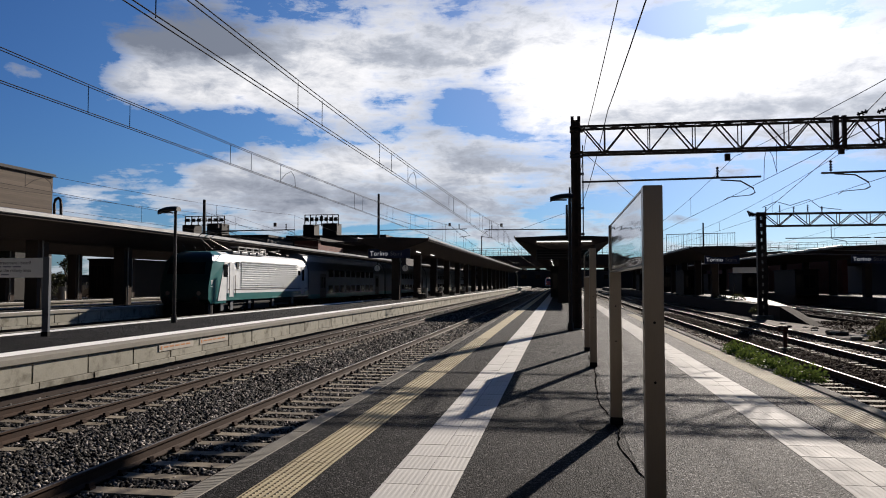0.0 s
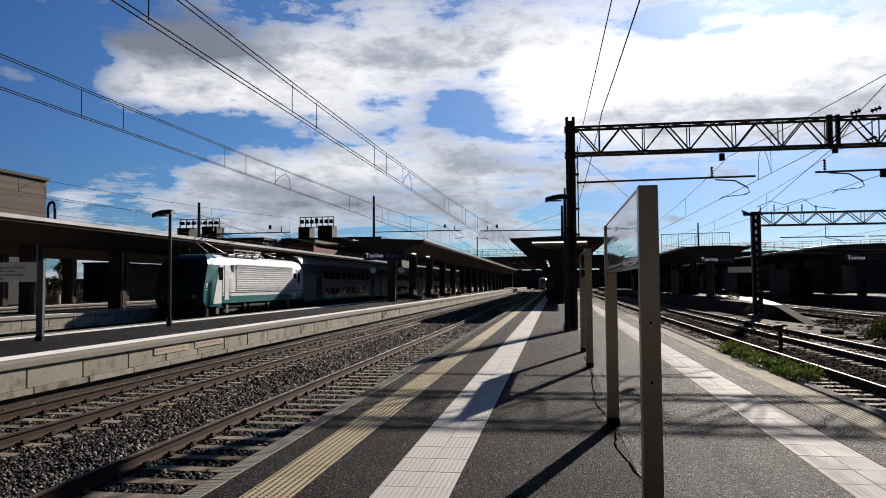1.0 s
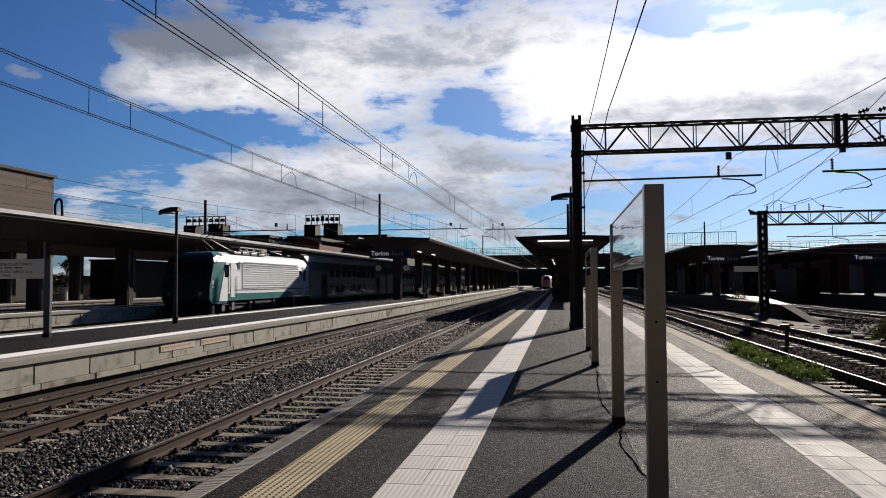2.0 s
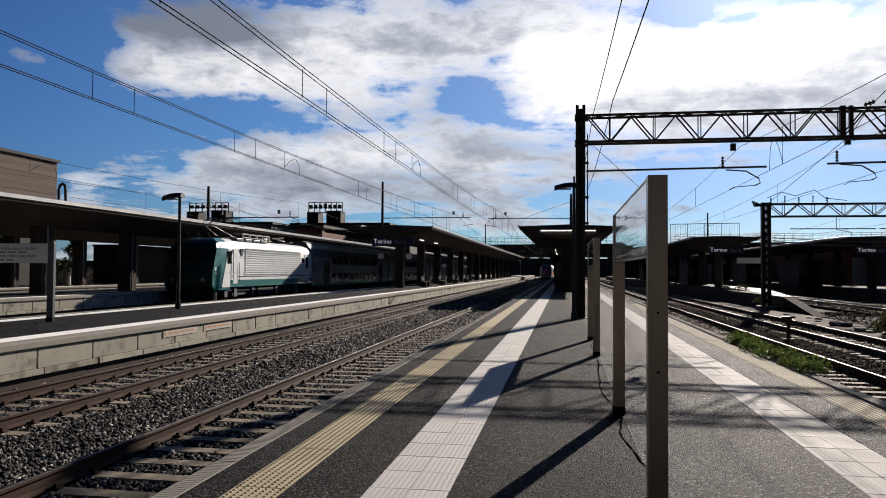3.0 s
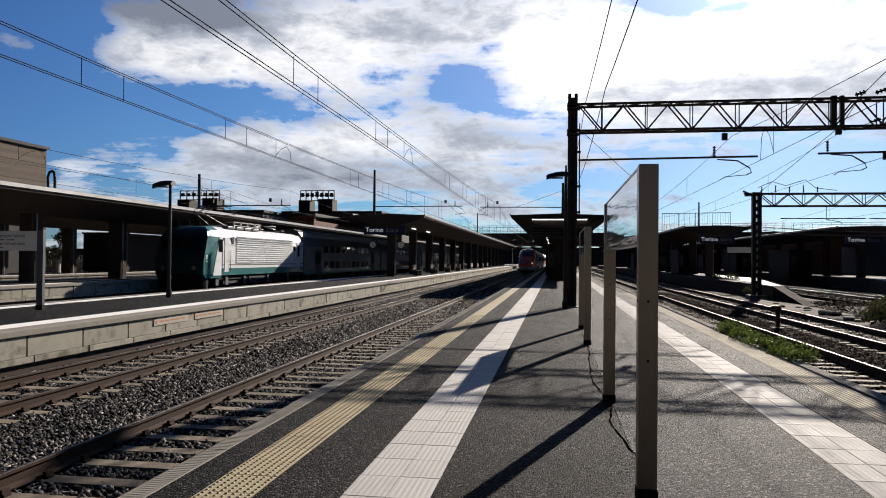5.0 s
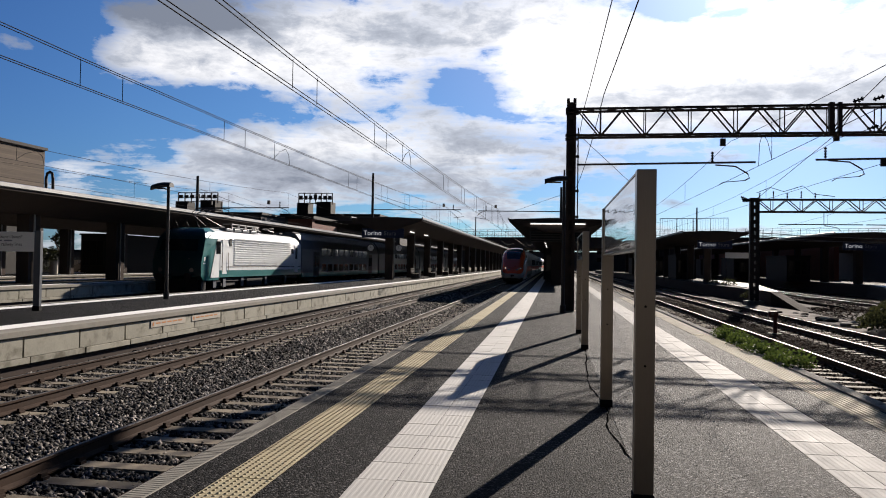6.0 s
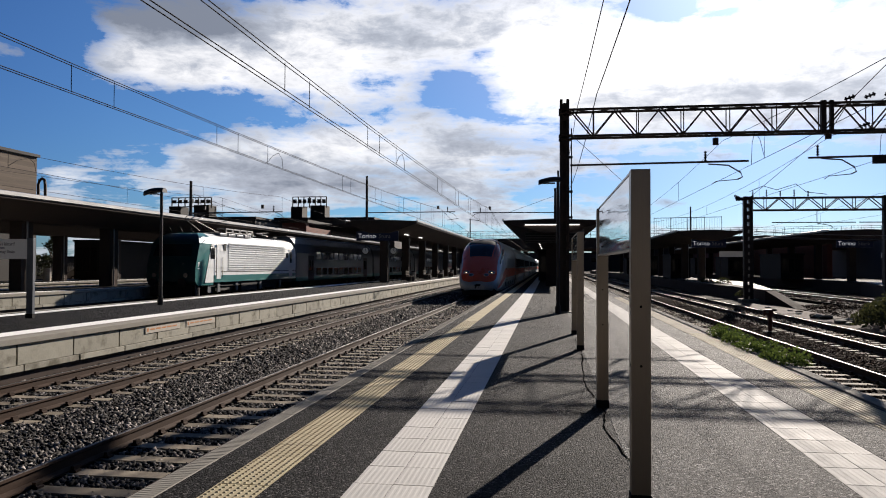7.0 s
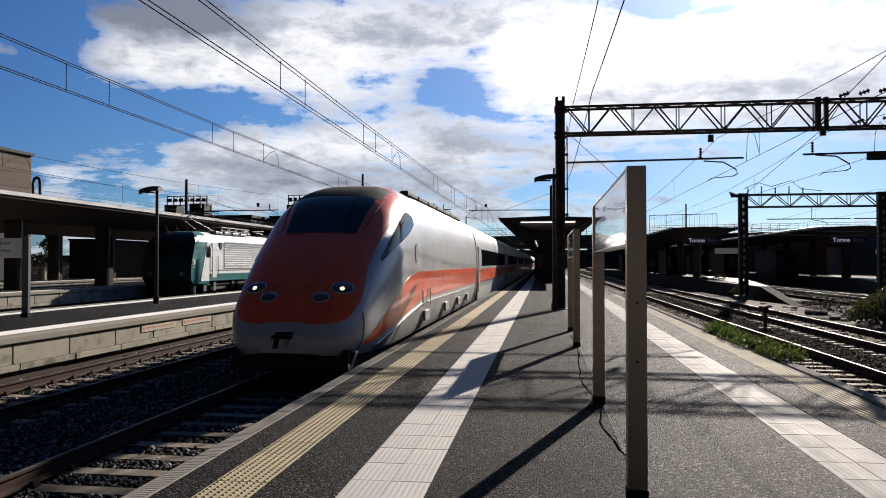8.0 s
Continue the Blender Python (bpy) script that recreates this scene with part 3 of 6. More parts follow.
platform_3 = far_platform("platform_3", -22.6, -28.1, .32, "shaded island platform with a pale concrete edge", blocks=30, y_block=14)
platform_4 = far_platform("platform_4", -34.0, -40.0, .32, "far shaded platform with a white edge stripe")


def tapered_platform(name, outline, pale, label):
    p = tagged(M().prism(outline, -.86, TOP2, "z").ob(name, CANOPY), label, "platform", kind="structure")
    M().prism(outline, TOP2 + .002, TOP2 + .006, "z").ob("paving", ASPHALT, p)
    # white patch in the outline of the sunlit area, sunlight put into colour
    M().prism(pale, TOP2 + .008, TOP2 + .02, "z").ob("pale_paving", WHITE_TILE, p, "pale paving patch painted in for sunlight")
    return p


platform_5 = tapered_platform("platform_5", [(12.8, 46), (13.4, 46), (17.6, 68), (17.6, 230), (12.8, 230)], [(12.95, 47), (13.5, 47), (17.4, 67), (17.4, 84), (16.4, 84), (14.2, 60)], "tapered island platform end with a pale patch painted for sunlight")
platform_6 = tapered_platform("platform_6", [(21.5, 46), (33, 46), (34, 230), (28, 230), (27.6, 70)], [(22.0, 47), (30, 47), (32.5, 70), (28.3, 71)], "further platform end with a pale patch painted for sunlight")
ramp = tagged(M().prism([(40.5, -.86), (40.5, -.62), (45.996, TOP2 - .01), (45.996, -.86)], 12.8, 13.4, "x").ob("platform_ramp", EARTH), "brown earth ramp at the end of a platform", "ramp", kind="structure")


# ---- canopies ----
def text(body, size, mat, parent, at, name="lettering", align="LEFT", extrude=.004):
    cu = bpy.data.curves.new(name, "FONT")
    cu.body, cu.size, cu.extrude, cu.align_x, cu.resolution_u = body, size, extrude, align, 3
    cu.materials.append(mat)
    o = new(name, cu)
    o.parent = parent
    o.matrix_basis = at
    return o


def canopy(x0, x1, y0, y1, z, label, cols, cw=.62, spine=.95, tubes=10, mid=None):
    c = empty("platform_canopy", label, "canopy", "platform canopies")
    mid = (x0 + x1) / 2 if mid is None else mid
    roof = M().prism([(x0, z), (x1, z), (x1, z - .22), (mid + .8, z - spine), (mid - .8, z - spine), (x0, z - .22)], y0, y1).ob("roof_slab", CANOPY, c, "dark concrete underside", .02)
    M().prism([(x0 + .2, z), (mid, z + .12), (x1 - .2, z)], y0 + .1, y1).ob("roof_covering", WALL_GREY, roof)
    for x, s in ((x0, -1), (x1, 1)):
        M().prism([(x, z - .12), (x + s * .08, z - .08), (x + s * .08, z + .08), (x, z + .11)], y0, y1).ob("edge_trim", CANOPY_EDGE, c, "pale metal edge strip")
    col = M().prism([(-cw / 2, -cw * .6), (cw / 2, -cw * .6), (cw / 2, cw * .6), (-cw / 2, cw * .6)], -.1, z - spine + .05, "z").mesh("column", CANOPY)
    pipe_mesh = M().rod((0, 0, 0), (0, 0, z - spine), .045, 8).mesh("downpipe", CANOPY_EDGE)
    for i, y in enumerate(cols):
        o = piece("column", col, c, (mid, y, 0))
        piece("downpipe", pipe_mesh, o, (cw / 2 + .06, -.1, 0))
    tube = M().box(-.06, .06, -.75, .75, -.05, 0).mesh("fluorescent_tube", TUBE)
    for i in range(tubes):
        for s in (-1, 1):
            piece("fluorescent_tube", tube, c, (mid + s * 1.25, y0 + 5 + 7 * i, z - spine + .08))
    return c


can_2 = canopy(-15.9, -10.2, 56.5, 195, 5.1, "long concrete platform canopy with a pale edge and station sign", [58.5 + 9 * i for i in range(15)], mid=-13.2, tubes=2)
M().box(-20.3, -15.95, 60.5, 195, 4.84, 5.08).ob("side_wing", CANOPY, can_2, "flat roof wing over the track", .02)
can_1 = canopy(-3.3, 3.9, 55, 195, 5.0, "dark concrete canopy over the middle platform", [59 + 9 * i for i in range(15)], cw=.9)
can_3 = canopy(-28.2, -22.7, 6, 172, 4.62, "dark concrete canopy over the far platform with pale edge", [25.3 + 7.2 * i for i in range(20)], cw=.66, tubes=0)
can_4 = canopy(-40.5, -34.0, 6, 120, 4.7, "dark canopy over a dim platform beside the street", [23 + 7.2 * i for i in range(13)], cw=.66, tubes=0)
can_5 = canopy(12.3, 18.3, 73, 168, 5.0, "dark concrete canopy over a further platform", [77 + 9 * i for i in range(10)], tubes=0)
can_6 = canopy(26.0, 33.0, 73, 165, 5.0, "dark concrete canopy over the last platform", [77 + 9 * i for i in range(10)], tubes=0)


def station_sign(x, y, z, w, h, size):
    s = empty("station_sign", "dark blue station name board with pale lettering under the canopy", "sign", "station name boards", pose(x, y, z))
    M().box(-w / 2, w / 2, -.06, .06, -h / 2, h / 2).ob("board", SIGN_BLUE, s, "", .01)
    for k in (-.35, .35):
        M().rod((k * w, 0, h / 2 - .01), (k * w, 0, h / 2 + .6), .03).ob("hanger", DARK_STEEL, s)
    text("Torino", size, SIGN_GLOW, s, pose(-w * .46, -.062, -size * .33, 90), "lettering")
    text("Stura", size * .9, INK_GREY, s, pose(-w * .46 + size * 3.2, -.062, -size * .33, 90), "lettering")



station_sign(-13.4, 56.8, 3.92, 3.4, .75, .52)
station_sign(15.3, 73.4, 3.8, 3.2, .8, .55)
station_sign(28.4, 73.4, 3.8, 3.2, .8, .55)


def round_clock(x, y, z):
    k = empty("platform_clock", "round white platform clock hung from the canopy", "clock", "platform clocks", pose(x, y, z))
    M().disc((0, 0, 0), (0, 1, 0), .30, .16, 24).ob("case", DARK_STEEL, k)
    f = M().disc((0, -.004, 0), (0, 1, 0), .25, .004, 24).ob("dial", SIGN_WHITE, k)
    M().bar((0, -.008, 0), (.02, -.008, .2), .025, .008).ob("pointer", INK, f)
    M().bar((0, -.008, 0), (.11, -.008, -.08), .03, .008).ob("pointer", INK, f)
    M().rod((0, .08, .28), (0, .08, .7), .025).ob("hanger", DARK_STEEL, k)


round_clock(-14.5, 57.3, 2.75)
round_clock(-12.2, 57.3, 2.75)
round_clock(.9, 57.2, 2.9)


def departure_board(x, y, z, w, h):
    d = empty("departure_board", "dark hanging departure board under the canopy", "display board", "", pose(x, y, z))
    M().box(-w / 2, w / 2, -.15, .15, -h / 2, h / 2).ob("case", DARK_STEEL, d, "", .02)
    for i in range(4):
        M().box(-w * .46, w * .46, -.158, -.15, h * (.34 - i * .24) - .06, h * (.34 - i * .24) + .06).ob("display_strip", GLASS_DARK, d)
    for s in (-.4, .4):
        M().rod((s * w, 0, h / 2 - .01), (s * w, 0, h / 2 + .5), .03).ob("hanger", DARK_STEEL, d)


departure_board(-.6, 56.6, 3.75, 2.4, .8)
departure_board(2.0, 56.6, 3.75, 1.6, .7)
tb = empty("strip_light", "long white lit strip light under the canopy front", "lamp", "", pose(.4, 54.9, 4.66))
M().box(-2.1, 1.9, -.05, .05, -.05, .02).ob("diffuser", TUBE, tb)
M().box(-2.15, 1.95, -.07, .105, .02, .10).ob("housing", CANOPY_EDGE, tb)


# ---- catenary ----
def lattice(t, p0, p1, y, z0, z1, half, n, chord=.075, web=.045):
    """A box truss along x between p0 and p1."""
    for yy in (-half, half):
        for zz in (z0, z1):
            M().bar((p0, y + yy, zz), (p1, y + yy, zz), chord).ob("chord", RUST_STEEL, t)
    step = (p1 - p0) / n
    for yy in (-half, half):
        for i in range(n):
            a = p0 + i * step
            M().bar((a, y + yy, z1), (a + step / 2, y + yy, z0), web).ob("diagonal", RUST_STEEL, t)
            M().bar((a + step / 2, y + yy, z0), (a + step, y + yy, z1), web).ob("diagonal", RUST_STEEL, t)
            M().bar((a + step / 2, y + yy, z0), (a + step / 2, y + yy, z1), web * .7).ob("upright", RUST_STEEL, t)
    for i in range(n):
        a = p0 + i * step
        for zz in (z0, z1):
            M().bar((a, y - half, zz), (a + step / 2, y + half, zz), web * .8).ob("lacing", RUST_STEEL, t)
            M().bar((a + step / 2, y + half, zz), (a + step, y - half, zz), web * .8).ob("lacing", RUST_STEEL, t)


def insulator(m, p, q, r=.06, n=5):
    p, q = Vector(p), Vector(q)
    m.rod(p, q, r * .45, 8)
    for i in range(n):
        c = p.lerp(q, (i + .5) / n)
        m.rod(c - (q - p).normalized() * .02, c + (q - p).normalized() * .02, r, 10)


def gantry():
    x, y = .57, 25.9
    g = empty("catenary_gantry", "weathered brown lattice catenary gantry on a twin-channel mast", "gantry", "catenary gantries")
    for s in (-1, 1):
        m = M().box(x + s * .125 - .04, x + s * .125 + .04, y - .14, y + .14, .02, 7.42)
        m.box(x + s * .075 - .012, x + s * .075 + .012, y - .15, y + .15, .02, 7.42)
        m.ob("mast_channel", RUST_STEEL, g, "", .006)
    for i in range(16):
        M().box(x - .075, x + .075, y - .15, y - .135, .5 + i * .44, .68 + i * .44).ob("batten_plate", RUST_STEEL, g)
    M().box(x - .07, x + .07, y + .05, y + .13, .02, 7.3).ob("mast_web", RUST_STEEL, g)
    M().box(x - .3, x + .3, y - .3, y + .3, -.05, .03).ob("base_plate", CONCRETE, g, "concrete footing", .01)
    for z in (7.05, 6.92, 6.15, 6.02):
        M().box(x - .2, x + .26, y - .19, y + .19, z - .03, z + .03).ob("clamp", RUST_STEEL, g, "", .008)
    lattice(g, x + .25, x + 9.2, y, 6.1, 7.02, .26, 6)
    M().bar((x + 8.42, y - .26, 6.0), (x + 8.42, y - .26, 7.1), .16).ob("splice_plate", RUST_STEEL, g)
    M().bar((x + 8.68, y - .26, 6.0), (x + 8.68, y - .26, 7.1), .12).ob("splice_plate", RUST_STEEL, g)
    lattice(g, x + 9.2, x + 21, y, 6.1, 7.02, .26, 8)
    # insulators on the truss
    for k in range(4):
        m = M()
        a = (x + 9.1 + k * .62, y - .2, 7.12 + k * .06)
        insulator(m, a, (a[0] + .30, a[1] - .1, a[2] + .10), .075, 3)
        m.ob("insulator", BLACK, g, "dark ribbed insulator")
        m = M()
        a = (x + 9.5 + k * .9, y - .3, 6.2 + k * .13)
        insulator(m, a, (a[0] + .30, a[1] - .1, a[2] + .10), .06, 3)
        m.ob("insulator", BLACK, g, "dark ribbed insulator")
    # tubes that carry the wires
    for x0, x1, z, dx in ((x + .2, 6.7, 5.12, 5.3), (8.6, 13.2, 5.25, 8.9)):
        M().rod((x0, y, z), (x1, y, z + .06), .035).ob("support_tube", RUST_STEEL, g)
        m = M()
        m.pipe([(dx + .1, y, z - .03), (dx + .75, y, z - .08), (dx + 1.15, y, z - .33), (dx + 1.2, y, z - .48), (dx + 1.05, y, z - .56)], .025)
        m.pipe([(dx + 1.05, y, z - .56), (dx + .35, y, z - .62), (dx + .2, y, z - .72)], .014)
        m.ob("registration_arm", RUST_STEEL, g)
        m = M()
        insulator(m, (dx, y, z + .05), (dx, y, z + .42), .05, 4)
        m.ob("insulator", BLACK, g)
        M().box(dx + .25, dx + .42, y - .06, y + .06, z + .62, z + .86).ob("pulley_box", DARK_STEEL, g)
        M().rod((dx + .33, y, z + .8), (dx + .33, y, 6.1), .008, 5).ob("hanger", WIRE, g)
    plate = M().box(10.6, 12.0, y - .03, y + .03, 5.02, 5.26).ob("marker_plate", DARK_STEEL, g)
    M().rod((10.9, y, 5.25), (10.9, y, 5.32), .02, 6).ob("bracket", DARK_STEEL, plate)
    # conductor on the mast's side
    M().rod((x + .24, y - .05, 3.2), (x + .24, y - .05, 6.4), .02).ob("conduit", DARK_STEEL, g)
    for z in (3.3, 4.2, 5.4):
        M().box(x + .12, x + .28, y - .08, y + .02, z - .04, z + .04).ob("bracket", DARK_STEEL, g)


gantry()


def lattice_portal(x, y, x1, z0, zb, zt, label):
    g = empty("catenary_portal", label, "gantry", "catenary gantries")
    h = .16
    for mx in (x, x + 8.0):
        for a in (-h, h):
            M().box(mx + a - .11, mx + a + .11, y - .16, y + .16, z0, zt + .1).ob("mast_leg", DARK_STEEL, g)
        for i in range(14):
            z = z0 + .3 + i * (zt - z0) / 14
            M().box(mx - h, mx + h, y - .17, y - .15, z, z + .24).ob("batten_plate", DARK_STEEL, g)
        M().box(mx - .5, mx + .5, y - .5, y + .5, z0 - .3, z0 + .12).ob("footing", CONCRETE, g, "", .02)
    lattice(g, x + h, x1, y, zb, zt, .24, int((x1 - x) / 1.7), .09, .05)
    for k in range(3):
        m = M()
        insulator(m, (x - .3, y - .2 + .2 * k, zt - .1 + .05 * k), (x - .75, y - .2 + .2 * k, zt + .15 * k - .1), .08)
        m.ob("insulator", BLACK, g)
    for k in range(5):
        m = M()
        insulator(m, (x + .3 + k * .8, y, zt + .08), (x + .3 + k * .8, y, zt + .42 + .1 * (k % 2)), .05, 4)
        m.ob("insulator", BLACK, g)
    M().pipe([(x + .1, y, zt + .4), (x + .9, y, zt + .75), (x + 1.7, y, zt + .5), (x + 2.8, y, zt + .85), (x + 3.4, y, zt + .35), (x + 4.6, y, zt + .2)], .02, 5).ob("jumper_cable", WIRE, g)
    for dx in (4.0, 9.0):
        M().rod((x + dx - 2.6, y, zb - .75), (x + dx + 2.2, y, zb - .75), .03).ob("support_tube", DARK_STEEL, g)
        M().pipe([(x + dx, y, zb - .8), (x + dx + .8, y, zb - .95), (x + dx + 1.1, y, zb - 1.3), (x + dx + .3, y, zb - 1.4)], .022).ob("registration_arm", DARK_STEEL, g)
        M().rod((x + dx, y, zb - .75), (x + dx, y, zb), .02).ob("hanger", DARK_STEEL, g)


lattice_portal(12.15, 47.2, 31, -.5, 5.05, 5.8, "dark lattice steel portal over the far tracks")


def tube_mast(x, y, z0, z1, arms, label, r=.11):
    m = empty("catenary_mast", label, "mast", "catenary masts", pose(x, y, 0))
    M().rod((0, 0, z0), (0, 0, z1), r, 12, r * .8).ob("pole", DARK_STEEL, m)
    for x1, z in arms:
        M().rod((0, 0, z), (x1, 0, z + .03), .035).ob("support_tube", DARK_STEEL, m)
        s = 1 if x1 > 0 else -1
        M().rod((0, 0, z + 1.3), (x1 * .55, 0, z + .05), .012, 5).ob("stay", DARK_STEEL, m)
        M().pipe([(x1 - s * .5, 0, z), (x1 - s * .15, 0, z - .12), (x1 + s * .25, 0, z - .5), (x1 - s * .6, 0, z - .62)], .022).ob("registration_arm", DARK_STEEL, m)
        M().box(x1 - s * 1.35 - .09, x1 - s * 1.35 + .09, -.06, .06, z + .25, z + .5).ob("pulley_box", DARK_STEEL, m)
        q = M()
        insulator(q, (x1 - s * .6, 0, z + .03), (x1 - s * .6, 0, z + .42), .05, 4)
        q.ob("insulator", BLACK, m)
    return m


tube_mast(-14.3, 56.9, 5.0, 8.7, [(7.1, 5.78)], "slim dark catenary mast rising through the canopy")
tube_mast(.55, 57.2, 4.9, 7.6, [(-6.4, 5.72)], "dark catenary mast behind the middle canopy edge")
tube_mast(-23.25, 45.3, 4.5, 7.1, [(2.3, 4.95), (6.3, 5.0)], "slim dark catenary mast above the far canopy")
tube_mast(14.85, 80.0, 4.9, 7.85, [], "slim dark mast above the further canopy", .09)
tube_mast(-10.9, 103, 5.0, 8.2, [], "slim dark mast above the long canopy", .09)


def wire(m, x0, x1, ys, zs, sag, r, n=10):
    """A pair or single wire from span to span."""
    for (ya, yb), (za, zb) in zip(zip(ys, ys[1:]), zip(zs, zs[1:])):
        pts = []
        for i in range(n + 1):
            k = i / n
            f = (ya + (yb - ya) * k - ys[0]) / (ys[-1] - ys[0])
            pts.append((x0 + (x1 - x0) * f, ya + (yb - ya) * k, za + (zb - za) * k - sag * 4 * k * (1 - k)))
        m.pipe(pts, r, 5)


def overhead_line(x, label, zc, zm, stops, pair=.05, double=True, pitch=5.8, first=12.6, skip=24.2, jump=21.8):
    """Contact and messenger wires, with pairs of droppers and one bowed jumper a span."""
    o = empty("overhead_line", label, "overhead line", "overhead lines over the tracks")
    r = .0085 if double else .008
    for d in ((-pair, pair) if double else (0,)):
        m = M()
        wire(m, x + d, x + d, stops, [zc] * len(stops), 0.0, r, 2)
        m.ob("contact_wire", WIRE, o)
        m = M()
        wire(m, x + d, x + d, stops, [zm] * len(stops), zm - zc - .5, r, 14)
        m.ob("messenger_wire", WIRE, o)

    def height(y):
        for ya, yb in zip(stops, stops[1:]):
            if ya <= y <= yb:
                k = (y - ya) / (yb - ya)
                return zm - (zm - zc - .5) * 4 * k * (1 - k)
        return zm
    y = first - pitch * int((first - stops[0]) / pitch)
    while y < stops[-1] - 1:
        if abs(y - skip) > 1.5:
            for e in ((-.65, .65) if double else (0,)):
                M().rod((x, y + e, zc), (x, y + e, height(y + e)), .007, 5).ob("dropper", WIRE, o)
        y += pitch
    top = height(jump)
    M().pipe([(x, jump - .6, top), (x, jump - .6, zc)], .007, 5).ob("dropper", WIRE, o)
    M().pipe([(x, jump - .6, zc + .05), (x, jump - .2, zc + (top - zc) * .55), (x, jump + .3, zc + (top - zc) * .85), (x, jump + .6, zc + (top - zc) * .6), (x, jump + .7, zc)], .008, 6).ob("jumper", WIRE, o)


overhead_line(-4.44, "twin contact and messenger wires over the near track", 4.57, 6.0, [-33, 57, 107, 157, 207])
overhead_line(-8.41, "twin contact and messenger wires over the second track", 4.68, 6.05, [-33, 57, 107, 157, 207])
overhead_line(-17.1, "wires over the shaded track", 4.7, 6.0, [-10, 45.3, 95, 150], double=False, pitch=11.0)
overhead_line(-21.2, "wires over the locomotive's track", 4.7, 6.0, [-10, 45.3, 95, 150], double=False, pitch=11.0)
overhead_line(5.9, "contact and messenger wires over the track beside the weeds", 4.6, 5.9, [-24, 26, 76, 126, 170], double=False, pitch=11.0)
overhead_line(9.4, "contact and messenger wires over a sunlit track", 4.7, 6.0, [-24, 26, 76, 126, 170], double=False, pitch=11.0)
overhead_line(19.6, "wires over a further track", 4.7, 6.0, [0, 47, 97, 160], double=False, pitch=11.0)

f = empty("feeder_cable", "two feeder cables running from the gantry mast overhead", "cable")
for x, z, r in ((1.3, 7.1, .012), (1.98, 7.6, .017)):
    m = M()
    wire(m, x, x - .5, [-20, 26, 57], [z + .3, z, z - .35], .5, r, 12)
    m.ob("cable", WIRE, f)
m = M().pipe([(.8, 25.9, 6.2), (4.5, 40, 5.6), (9.4, 76, 5.9)], .012, 5)
m.ob("stay_wire", WIRE, f)
M().pipe([(12.3, 47, 5.9), (10.8, 30, 6.9), (9.9, 25.9, 7.1), (8.5, 8, 9)], .014, 5).ob("stay_wire", WIRE, f)


cb = empty("drooping_cable", "pale drooping cables slung from the portal mast", "cable", "", pose(12.4, 46.8, 0))
for z, dz, sg in ((3.75, .1, .35), (3.55, .35, .5), (3.35, .5, .3)):
    M().pipe([(18 * k / 14, -.6 * k / 14, z + dz * k / 14 - sg * 4 * (k / 14) * (1 - k / 14)) for k in range(15)], .022, 5).ob("cable", CANOPY_EDGE, cb)


# ---- lamps, signs and frames on the platforms ----
def street_lamp(x, y, z0, h, label, arm=-1):
    s = empty("platform_lamp", label, "lamp", "platform lamps", pose(x, y, z0))
    M().rod((0, 0, 0), (0, 0, h), .065, 12, .05).ob("pole", DARK_STEEL, s)
    M().rod((0, 0, -.004), (0, 0, .25), .10, 12).ob("base_collar", DARK_STEEL, s)
    m = M()
    m.smooth = True
    rows = []
    for i in range(9):
        k = i / 8
        w = .20 * math.sin(math.pi * min(1, .25 + k * .7)) + .03
        x0 = arm * (-.12 + .78 * k)
        top = h + .10 + .10 * math.sin(math.pi * (.15 + .7 * k)) - .10 * k
        rows.append([(x0, w * math.cos(a), top - .14 + (.14 if math.sin(a) > 0 else .03) * math.sin(a)) for a in [2 * math.pi * j / 12 for j in range(12)]])
    m.skin(rows, True, True)
    head = m.ob("lamp_head", DARK_STEEL, s)
    M().box(min(arm * .1, arm * .55), max(arm * .1, arm * .55), -.13, .13, h - .075, h - .05).ob("diffuser", LAMP_GLASS, head)


street_lamp(-13.4, 24.0, TOP2, 3.95, "black platform lamp post with a curved head on the opposite platform")
street_lamp(.34, 25.3, 0, 4.5, "black platform lamp post with a curved head beside the mast")
M().rod((0, 0, 0), (0, 0, 5.0), .035, 8).ob("slim_pole", DARK_STEEL)
pole = tagged(bpy.data.objects["slim_pole"], "slim dark steel pole beside the lamp post", "pole")
pole.location = (.36, 26.35, 0)


def sign_frame(y0, y1, label):
    s = empty("sign_frame", label, "sign", "stainless steel sign frames")
    for y in (y0, y1):
        p = M().box(.56, .69, y - .06, y + .06, .006, 2.28).ob("post", BRUSHED, s, "brushed steel post", .006)
        M().box(.555, .695, y - .065, y + .065, .005, .09).ob("foot_sleeve", BLACK, p, "black base sleeve")
        for z in (.95, 1.35):
            M().disc((.56 - .003, y, z), (1, 0, 0), .012, .004, 8).ob("bolt_hole", BLACK, p)
            M().disc((.625, y - .0635, z), (0, 1, 0), .009, .004, 8).ob("bolt_hole", BLACK, p)
    M().box(.575, .66, y0 + .06, y1 - .06, 1.75, 2.27).ob("panel", POLISHED, s, "mirror-polished metal panel", .004)
    for z in (1.745, 2.272):
        M().box(.57, .665, y0 + .06, y1 - .06, z - .008, z + .008).ob("panel_rail", BRUSHED, s)


sign_frame(5.16, 8.66, "tall stainless steel sign frame with a mirror-like panel")
sign_frame(14.47, 17.75, "stainless steel sign frame further along the platform")

